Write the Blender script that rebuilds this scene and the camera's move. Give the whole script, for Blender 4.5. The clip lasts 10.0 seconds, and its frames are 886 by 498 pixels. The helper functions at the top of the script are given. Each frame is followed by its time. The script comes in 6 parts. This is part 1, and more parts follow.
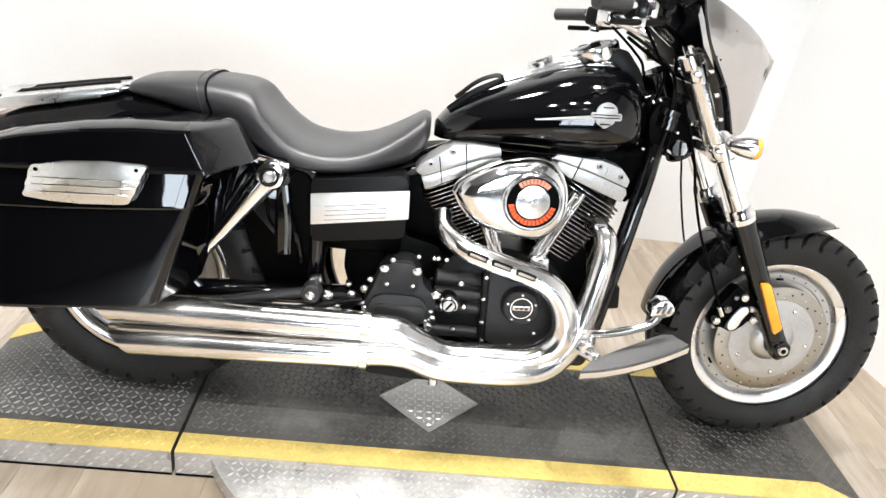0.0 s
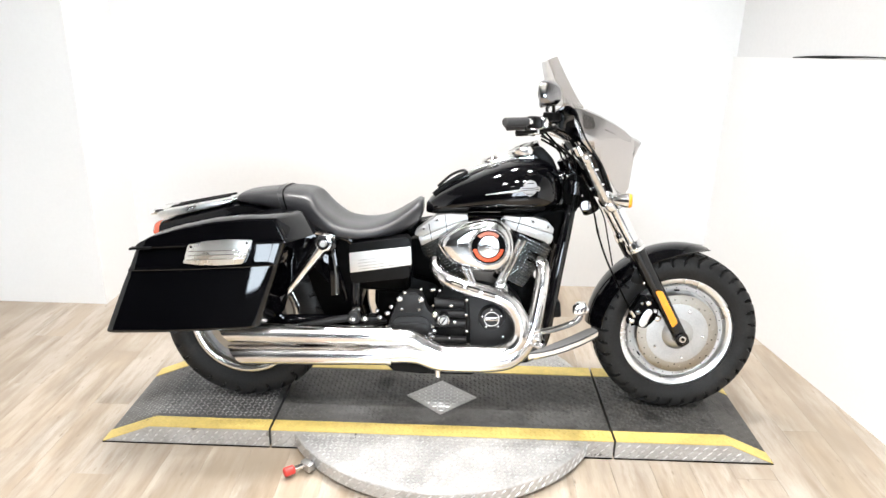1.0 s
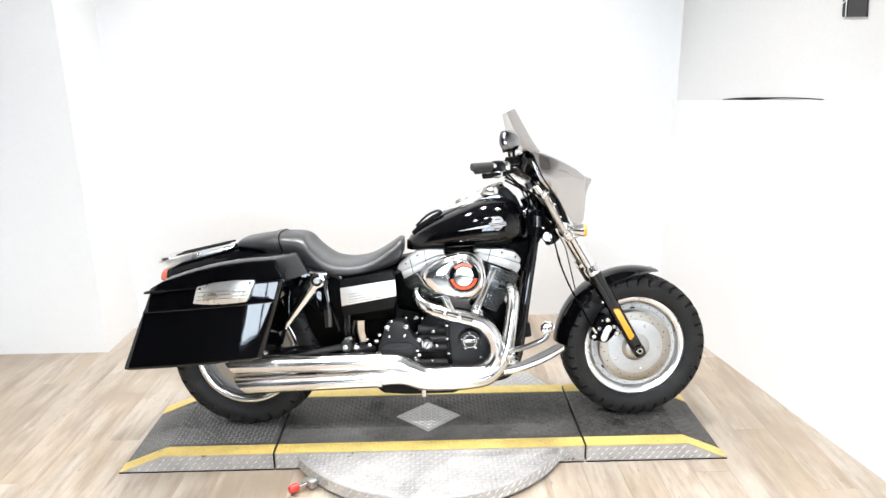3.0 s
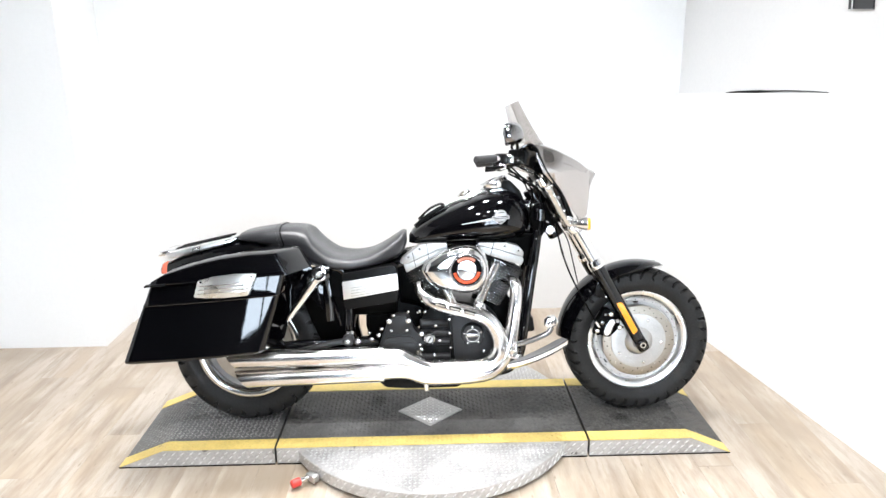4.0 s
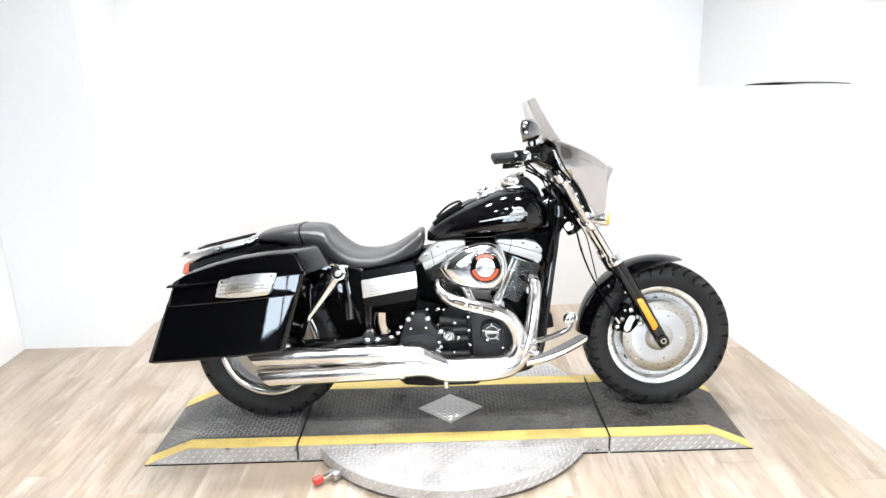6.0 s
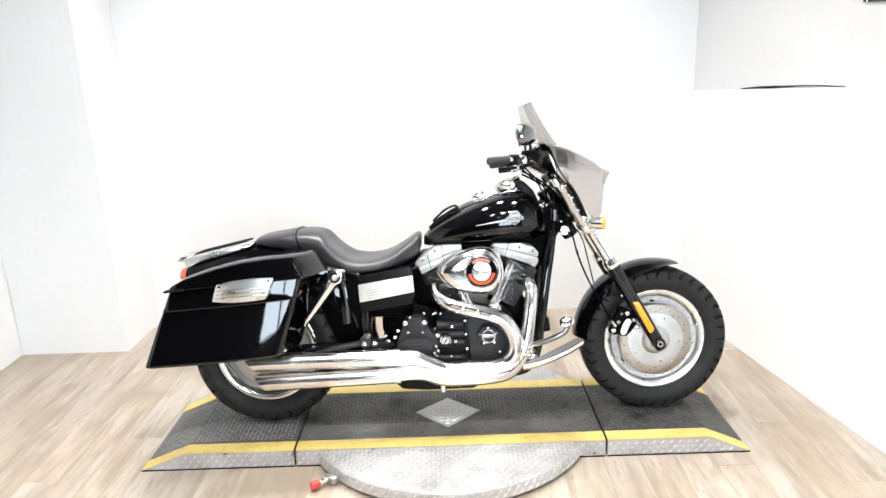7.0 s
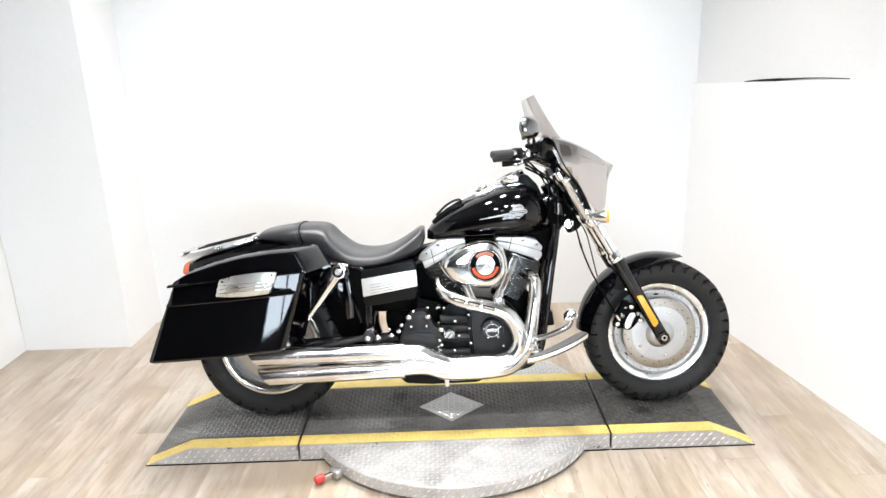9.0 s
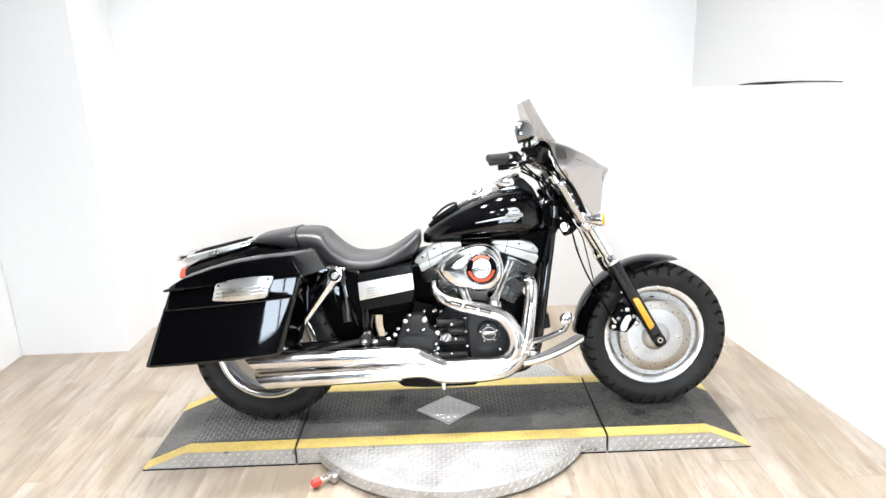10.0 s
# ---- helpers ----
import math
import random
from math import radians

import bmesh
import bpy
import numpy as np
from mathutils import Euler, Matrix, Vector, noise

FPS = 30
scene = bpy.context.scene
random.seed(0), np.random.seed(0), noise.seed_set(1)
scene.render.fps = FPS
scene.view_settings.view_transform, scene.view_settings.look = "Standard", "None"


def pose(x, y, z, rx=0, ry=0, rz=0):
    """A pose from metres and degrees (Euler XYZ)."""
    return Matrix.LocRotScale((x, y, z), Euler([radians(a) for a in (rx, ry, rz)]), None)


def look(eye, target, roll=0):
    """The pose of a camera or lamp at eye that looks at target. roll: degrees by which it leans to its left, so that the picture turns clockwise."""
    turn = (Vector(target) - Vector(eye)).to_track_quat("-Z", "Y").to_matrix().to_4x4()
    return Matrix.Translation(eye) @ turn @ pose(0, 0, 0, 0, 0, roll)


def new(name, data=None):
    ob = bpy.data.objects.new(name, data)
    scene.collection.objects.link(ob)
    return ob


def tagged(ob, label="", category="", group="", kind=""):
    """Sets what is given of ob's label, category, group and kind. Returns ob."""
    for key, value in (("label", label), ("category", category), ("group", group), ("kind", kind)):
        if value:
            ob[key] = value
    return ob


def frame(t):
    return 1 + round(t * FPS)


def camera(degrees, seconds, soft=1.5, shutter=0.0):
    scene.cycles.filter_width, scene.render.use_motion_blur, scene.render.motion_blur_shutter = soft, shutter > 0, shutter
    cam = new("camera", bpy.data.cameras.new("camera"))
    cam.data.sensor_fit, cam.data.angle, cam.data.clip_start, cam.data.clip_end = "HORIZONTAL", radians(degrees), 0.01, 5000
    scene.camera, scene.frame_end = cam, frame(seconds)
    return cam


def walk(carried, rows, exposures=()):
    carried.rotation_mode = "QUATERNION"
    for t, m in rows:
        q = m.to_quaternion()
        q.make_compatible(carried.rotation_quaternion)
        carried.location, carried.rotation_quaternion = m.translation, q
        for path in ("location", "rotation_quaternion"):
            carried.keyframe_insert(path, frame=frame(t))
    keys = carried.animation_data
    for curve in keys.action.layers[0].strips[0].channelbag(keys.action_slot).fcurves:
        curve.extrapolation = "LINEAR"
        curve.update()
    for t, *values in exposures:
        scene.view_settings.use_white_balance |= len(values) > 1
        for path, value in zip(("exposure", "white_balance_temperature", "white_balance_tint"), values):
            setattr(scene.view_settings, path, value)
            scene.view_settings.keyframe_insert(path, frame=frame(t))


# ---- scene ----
cam = camera(65.6, 10.0, soft=1.5)
PATH = [
    (0, (-0.281, -1.592, 1.391), (-0.118, 0.177, 0.471), 8.3),
    (0.1, (-0.228, -1.705, 1.398), (-0.042, 0.104, 0.567), 6.6),
    (0.2, (-0.167, -1.818, 1.432), (0.033, 0.008, 0.641), 6.1),
    (0.3, (-0.19, -1.895, 1.472), (-0.04, -0.092, 0.619), 3.7),
    (0.4, (-0.161, -1.988, 1.498), (-0.074, -0.158, 0.696), 1.8),
    (0.5, (-0.143, -2.097, 1.529), (-0.114, -0.233, 0.805), 0.2),
    (0.7, (-0.117, -2.269, 1.565), (-0.115, -0.386, 0.891), 0.5),
    (1, (-0.075, -2.504, 1.604), (-0.111, -0.619, 0.936), 1.3),
    (1.2, (-0.02, -2.634, 1.621), (-0.085, -0.725, 1.027), -0.3),
    (1.5, (-0.11, -2.759, 1.652), (-0.166, -0.839, 1.094), -0.4),
    (1.7, (-0.129, -2.814, 1.656), (-0.168, -0.887, 1.122), -0.3),
    (2, (-0.133, -2.852, 1.671), (-0.147, -0.923, 1.14), 0.2),
    (2.2, (-0.128, -2.861, 1.676), (-0.122, -0.923, 1.182), 0.0),
    (2.5, (-0.093, -2.858, 1.683), (-0.058, -0.922, 1.184), -0.3),
    (2.7, (-0.084, -2.847, 1.669), (-0.053, -0.919, 1.139), -0.8),
    (4, (-0.112, -2.811, 1.653), (-0.068, -0.892, 1.092), -0.7),
    (4.5, (-0.116, -2.806, 1.65), (-0.087, -0.893, 1.066), -1.3),
    (5, (-0.116, -2.804, 1.649), (-0.108, -0.891, 1.068), -1.5),
    (5.5, (-0.116, -2.809, 1.654), (-0.122, -0.893, 1.078), -1.6),
    (7, (-0.1, -2.823, 1.656), (-0.107, -0.902, 1.101), -2.0),
    (7.5, (-0.104, -2.823, 1.651), (-0.113, -0.904, 1.088), -1.8),
    (8, (-0.108, -2.82, 1.651), (-0.117, -0.901, 1.088), -2.1),
    (8.5, (-0.098, -2.817, 1.654), (-0.112, -0.9, 1.084), -2.2),
    (9, (-0.108, -2.818, 1.648), (-0.12, -0.901, 1.081), -2.2),
    (9.5, (-0.108, -2.819, 1.649), (-0.113, -0.902, 1.079), -2.4),
    (10, (-0.105, -2.825, 1.65), (-0.108, -0.905, 1.092), -2.3),
]
walk(cam, [(t, look(eye, target, roll)) for t, eye, target, roll in PATH],
     exposures=[(0, 0.07, 6560, 10), (0.3, 0.2, 6540, 10), (0.6, 0.2, 6540, 10), (1, 0.12, 6520, 10), (2, 0.05, 6440, 10), (2.7, 0.08, 6400, 10), (4, 0.2, 6260, 10), (5.5, 0.22, 6260, 10), (7, 0.12, 6400, 10), (8, 0.06, 6420, 10), (9, 0.06, 6400, 10), (10, 0.15, 6330, 10)])

# ---- light ----
world = bpy.data.worlds.new("world")
scene.world = world
world.use_nodes = True
world.node_tree.nodes["Background"].inputs[0].default_value = (0.9, 0.95, 1.0, 1)
world.node_tree.nodes["Background"].inputs[1].default_value = 0.05
scene.view_settings.exposure = 0.0
LAMP_WATTS = 30.0
CEILING = 3.3
LAMP_SPOTS = [(-0.95, 0.25), (-0.3, 0.6), (0.45, -0.1), (-0.95, -2.1), (-0.25, -2.1), (0.3, -2.2), (-0.7, -3.8), (0.4, -3.8)]

# ---- materials ----


def material(name, color, rough=0.5, metal=0.0, vary=0.12, scale=8.0, fine=90.0, bump=0.0, coat=0.0, rough_vary=0.1, stretch=(1, 1, 1), random_vary=0.0, spec=0.5):
    m = bpy.data.materials.new(name)
    m.use_nodes = True
    nt = m.node_tree
    b = nt.nodes["Principled BSDF"]
    tc = nt.nodes.new("ShaderNodeTexCoord")
    mp = nt.nodes.new("ShaderNodeMapping")
    mp.inputs["Scale"].default_value = stretch
    nt.links.new(tc.outputs["Object"], mp.inputs["Vector"])
    big = nt.nodes.new("ShaderNodeTexNoise")
    big.inputs["Scale"].default_value, big.inputs["Detail"].default_value = scale, 5
    small = nt.nodes.new("ShaderNodeTexNoise")
    small.inputs["Scale"].default_value, small.inputs["Detail"].default_value = fine, 3
    for n in (big, small):
        nt.links.new(mp.outputs[0], n.inputs["Vector"])
    add = nt.nodes.new("ShaderNodeMath")
    add.operation = "ADD"
    nt.links.new(big.outputs["Fac"], add.inputs[0])
    nt.links.new(small.outputs["Fac"], add.inputs[1])
    last = add.outputs[0]
    if random_vary:
        info = nt.nodes.new("ShaderNodeObjectInfo")
        shift = nt.nodes.new("ShaderNodeMath")
        shift.operation = "MULTIPLY"
        shift.inputs[1].default_value = 37.0
        nt.links.new(info.outputs["Random"], shift.inputs[0])
        nt.links.new(shift.outputs[0], mp.inputs["Location"])
        mul = nt.nodes.new("ShaderNodeMath")
        mul.operation = "MULTIPLY_ADD"
        nt.links.new(info.outputs["Random"], mul.inputs[0])
        mul.inputs[1].default_value = random_vary
        nt.links.new(last, mul.inputs[2])
        last = mul.outputs[0]
    mr = nt.nodes.new("ShaderNodeMapRange")
    mr.inputs["From Min"].default_value, mr.inputs["From Max"].default_value = 0.6, 1.4 + random_vary
    mr.inputs["To Min"].default_value, mr.inputs["To Max"].default_value = 1 - vary, 1 + vary
    nt.links.new(last, mr.inputs["Value"])
    mix = nt.nodes.new("ShaderNodeVectorMath")
    mix.operation = "SCALE"
    mix.inputs[0].default_value = color
    nt.links.new(mr.outputs[0], mix.inputs["Scale"])
    nt.links.new(mix.outputs[0], b.inputs["Base Color"])
    rr = nt.nodes.new("ShaderNodeMapRange")
    rr.inputs["From Min"].default_value, rr.inputs["From Max"].default_value = 0.3, 0.7
    rr.inputs["To Min"].default_value, rr.inputs["To Max"].default_value = rough * (1 - rough_vary), min(1, rough * (1 + rough_vary))
    nt.links.new(big.outputs["Fac"], rr.inputs["Value"])
    nt.links.new(rr.outputs[0], b.inputs["Roughness"])
    b.inputs["Metallic"].default_value = metal
    b.inputs["Coat Weight"].default_value = coat
    b.inputs["Coat Roughness"].default_value = 0.03
    b.inputs["Specular IOR Level"].default_value = spec
    if bump:
        bp = nt.nodes.new("ShaderNodeBump")
        bp.inputs["Strength"].default_value = 1.0
        bp.inputs["Distance"].default_value = bump
        nt.links.new(small.outputs["Fac"], bp.inputs["Height"])
        nt.links.new(bp.outputs[0], b.inputs["Normal"])
    return m


BLACK_GLOSS = material("gloss_black_paint", (0.0016, 0.0016, 0.0022), 0.04, 0, 0.2, 5, 45, bump=0.00007, spec=0.52)
BLACK_SATIN = material("satin_black_powder_coat", (0.004, 0.004, 0.0042), 0.36, 0, 0.25, 12, 400, bump=0.00015, spec=0.14)
# far blacker than the satin coat: recess shade is in its colour; also hoses
BLACK_DEEP = material("near_black", (0.0007, 0.0007, 0.0007), 0.4, 0, 0.3, 15, 150, spec=0.035)
ENGINE_BLACK = material("engine_black_paint", (0.019, 0.019, 0.02), 0.45, 0, 0.25, 14, 500, bump=0.0002, spec=0.3)
CHROME = material("chrome", (0.86, 0.86, 0.86), 0.1, 1.0, 0.04, 6, 80, rough_vary=0.5)
ALU = material("polished_aluminium", (0.78, 0.78, 0.77), 0.2, 1.0, 0.08, 9, 160, rough_vary=0.3)
EXHAUST = material("exhaust_chrome", (0.82, 0.81, 0.8), 0.19, 1.0, 0.04, 6, 80, rough_vary=0.4)
ALU_RIM = material("polished_rim_aluminium", (0.83, 0.83, 0.82), 0.3, 1.0, 0.08, 9, 160, rough_vary=0.3)
ALU_BADGE = material("bag_badge_aluminium", (0.72, 0.72, 0.7), 0.28, 1.0, 0.1, 14, 220, rough_vary=0.4)
ALU_CAST = material("cast_engine_silver", (0.5, 0.5, 0.495), 0.42, 0.85, 0.2, 10, 260, bump=0.0002)
ALU_DULL = material("satin_aluminium", (0.52, 0.52, 0.51), 0.45, 1.0, 0.2, 10, 220, bump=0.00008)
ALU_SATIN = material("satin_wheel_aluminium", (0.51, 0.507, 0.5), 0.4, 1.0, 0.12, 10, 220, bump=0.00006)
ALU_BRUSHED = material("brushed_aluminium", (0.9, 0.9, 0.9), 0.42, 1.0, 0.06, 8, 60, stretch=(1, 1, 30))
DISC = material("brake_disc_steel", (0.4, 0.37, 0.325), 0.4, 1.0, 0.1, 12, 300)
RUBBER = material("tyre_rubber", (0.015, 0.0148, 0.0148), 0.5, 0, 0.4, 10, 120, bump=0.0002, spec=0.22)
LEATHER = material("black_vinyl_seat", (0.021, 0.021, 0.023), 0.34, 0, 0.25, 9, 420, bump=0.0004)
DARK_CHROME = material("dark_chrome", (0.2, 0.2, 0.2), 0.14, 1.0, 0.08, 6, 80)
BLACK_CHROME = material("black_chrome", (0.27, 0.27, 0.28), 0.12, 1.0, 0.06, 6, 80)
GRIP = material("grip_rubber", (0.035, 0.035, 0.036), 0.55, 0, 0.2, 20, 200, bump=0.0003)
FAIRING = material("silver_fairing_paint", (0.58, 0.555, 0.54), 0.16, 1.0, 0.08, 5, 300)
AMBER = material("amber_reflector", (0.95, 0.36, 0.015), 0.25, 0, 0.1, 60, 300, coat=0.6)
RED_LENS = material("red_lens", (0.85, 0.17, 0.09), 0.25, 0, 0.1, 20, 100, coat=0.6)
ORANGE = material("orange_lettering", (0.8, 0.1, 0.02), 0.4, 0, 0.08, 30, 200)
PALE_ORANGE = material("pale_orange_lettering", (0.8, 0.3, 0.2), 0.4, 0, 0.08, 30, 200)
DARK_PLATE = material("worn_black_tread_plate", (0.095, 0.094, 0.092), 0.4, 0.25, 0.5, 7, 70, bump=0.0004, rough_vary=0.3)
WORN_PLATE = material("grimy_tread_plate", (0.047, 0.0455, 0.0425), 0.45, 0.2, 0.95, 3.2, 60, bump=0.0006, rough_vary=0.35)
WORN_LUG = material("grimy_tread_lug", (0.073, 0.0715, 0.069), 0.5, 0.2, 0.7, 4.5, 60, rough_vary=0.3)
DARK_LUG = material("worn_tread_lug", (0.27, 0.268, 0.26), 0.35, 0.7, 0.5, 7, 70, rough_vary=0.3)
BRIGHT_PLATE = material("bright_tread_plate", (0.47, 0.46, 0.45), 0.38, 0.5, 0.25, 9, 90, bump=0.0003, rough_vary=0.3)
BRIGHT_LUG = material("bright_tread_lug", (0.7, 0.7, 0.69), 0.36, 0.8, 0.1, 9, 90)
YELLOW = material("yellow_safety_paint", (0.61, 0.465, 0.145), 0.5, 0, 0.18, 14, 110, bump=0.0003)
WHITE_WALL = material("white_wall_paint", (0.8, 0.8, 0.795), 0.6, 0, 0.02, 2, 60, bump=0.0002)
GREY_WALL = material("grey_upper_wall", (0.69, 0.69, 0.687), 0.6, 0, 0.03, 2, 60, bump=0.0002)
SHOP_WALL = material("shop_wall_grey", (0.14, 0.138, 0.135), 0.6, 0, 0.1, 2, 40)
CEILING_GREY = material("dark_ceiling_paint", (0.17, 0.17, 0.17), 0.7, 0, 0.1, 2, 30)
SHOP_FLOOR = material("dark_shop_floor", (0.12, 0.118, 0.115), 0.5, 0, 0.3, 2, 30)
CHARCOAL_SHEET = material("black_plate", (0.01, 0.01, 0.012), 0.3, 0, 0.2, 10, 50)
WHITE_PLASTIC = material("white_plastic", (0.8, 0.8, 0.8), 0.4, 0, 0.05, 10, 50)
RED_PLASTIC = material("red_plastic_cap", (0.55, 0.04, 0.03), 0.4, 0, 0.15, 30, 100)


def flecked(m, color, scale, lo, hi, stretch=(1, 1, 1)):
    """Adds sparse worn or dirty patches of another colour."""
    nt = m.node_tree
    b = nt.nodes["Principled BSDF"]
    old = b.inputs["Base Color"].links[0].from_socket
    tc, mp, n = nt.nodes.new("ShaderNodeTexCoord"), nt.nodes.new("ShaderNodeMapping"), nt.nodes.new("ShaderNodeTexNoise")
    mr, mx = nt.nodes.new("ShaderNodeMapRange"), nt.nodes.new("ShaderNodeMix")
    mp.inputs["Scale"].default_value = stretch
    mp.inputs["Location"].default_value = (scale * 0.7, 1.3, 0.4)
    n.inputs["Scale"].default_value, n.inputs["Detail"].default_value, n.inputs["Roughness"].default_value = scale, 6, 0.65
    mr.inputs["From Min"].default_value, mr.inputs["From Max"].default_value = lo, hi
    mx.data_type = "RGBA"
    mx.inputs["B"].default_value = (*color, 1)
    nt.links.new(tc.outputs["Object"], mp.inputs["Vector"])
    nt.links.new(mp.outputs[0], n.inputs["Vector"])
    nt.links.new(n.outputs["Fac"], mr.inputs["Value"])
    nt.links.new(mr.outputs[0], mx.inputs["Factor"])
    nt.links.new(old, mx.inputs["A"])
    nt.links.new(mx.outputs["Result"], b.inputs["Base Color"])


for plate in (WORN_PLATE, WORN_LUG):
    flecked(plate, (0.095, 0.09, 0.083), 2.6, 0.5, 0.68)
    flecked(plate, (0.012, 0.011, 0.01), 5.5, 0.58, 0.68)
    flecked(plate, (0.24, 0.19, 0.13), 21.0, 0.7, 0.74, (0.6, 1.5, 1))


def rubbed_strip(m, color, y_edge):
    """A strip in front of y_edge where the black paint is rubbed down to a dusty grey."""
    nt = m.node_tree
    b = nt.nodes["Principled BSDF"]
    old = b.inputs["Base Color"].links[0].from_socket
    tc, sep, n = nt.nodes.new("ShaderNodeTexCoord"), nt.nodes.new("ShaderNodeSeparateXYZ"), nt.nodes.new("ShaderNodeTexNoise")
    n.inputs["Scale"].default_value, n.inputs["Detail"].default_value, n.inputs["Roughness"].default_value = 9.0, 6, 0.7
    edge, spots, fade, mul, mul2, mx = (nt.nodes.new(k) for k in ("ShaderNodeMapRange", "ShaderNodeMapRange", "ShaderNodeMapRange", "ShaderNodeMath", "ShaderNodeMath", "ShaderNodeMix"))
    nt.links.new(tc.outputs["Object"], sep.inputs[0])
    nt.links.new(tc.outputs["Object"], n.inputs["Vector"])
    for node, lo, hi in ((edge, y_edge + 0.004, y_edge - 0.004), (spots, 0.25, 0.6), (fade, 0.55, 0.1)):
        node.inputs["From Min"].default_value, node.inputs["From Max"].default_value = lo, hi
    nt.links.new(sep.outputs["Y"], edge.inputs["Value"])
    nt.links.new(sep.outputs["X"], fade.inputs["Value"])
    nt.links.new(n.outputs["Fac"], spots.inputs["Value"])
    mul.operation = mul2.operation = "MULTIPLY"
    nt.links.new(edge.outputs[0], mul.inputs[0])
    nt.links.new(spots.outputs[0], mul.inputs[1])
    nt.links.new(mul.outputs[0], mul2.inputs[0])
    nt.links.new(fade.outputs[0], mul2.inputs[1])
    mx.data_type = "RGBA"
    mx.inputs["B"].default_value = (*color, 1)
    nt.links.new(mul2.outputs[0], mx.inputs["Factor"])
    nt.links.new(old, mx.inputs["A"])
    nt.links.new(mx.outputs["Result"], b.inputs["Base Color"])


rubbed_strip(WORN_PLATE, (0.125, 0.122, 0.117), -0.108)
rubbed_strip(WORN_LUG, (0.15, 0.147, 0.14), -0.108)
flecked(DARK_PLATE, (0.1, 0.1, 0.098), 6.0, 0.58, 0.74)
flecked(YELLOW, (0.16, 0.12, 0.05), 17.0, 0.66, 0.72, (0.5, 1.6, 1))
flecked(BRIGHT_PLATE, (0.3, 0.29, 0.28), 6.0, 0.6, 0.78)
flecked(RUBBER, (0.03, 0.028, 0.025), 9.0, 0.56, 0.75)


def smoked():
    m = bpy.data.materials.new("smoked_acrylic")
    m.use_nodes = True
    nt = m.node_tree
    nt.nodes.remove(nt.nodes["Principled BSDF"])
    tr = nt.nodes.new("ShaderNodeBsdfTransparent")
    tr.inputs[0].default_value = (0.85, 0.835, 0.825, 1)
    gl = nt.nodes.new("ShaderNodeBsdfGlossy")
    gl.inputs["Roughness"].default_value = 0.04
    mx = nt.nodes.new("ShaderNodeMixShader")
    mx.inputs[0].default_value = 0.08
    nt.links.new(tr.outputs[0], mx.inputs[1])
    nt.links.new(gl.outputs[0], mx.inputs[2])
    nt.links.new(mx.outputs[0], nt.nodes["Material Output"].inputs[0])
    return m


def glow(name, color, strength):
    m = bpy.data.materials.new(name)
    m.use_nodes = True
    b = m.node_tree.nodes["Principled BSDF"]
    b.inputs["Base Color"].default_value = (*color, 1)
    b.inputs["Emission Color"].default_value = (*color, 1)
    b.inputs["Emission Strength"].default_value = strength
    return m


SMOKED = smoked()


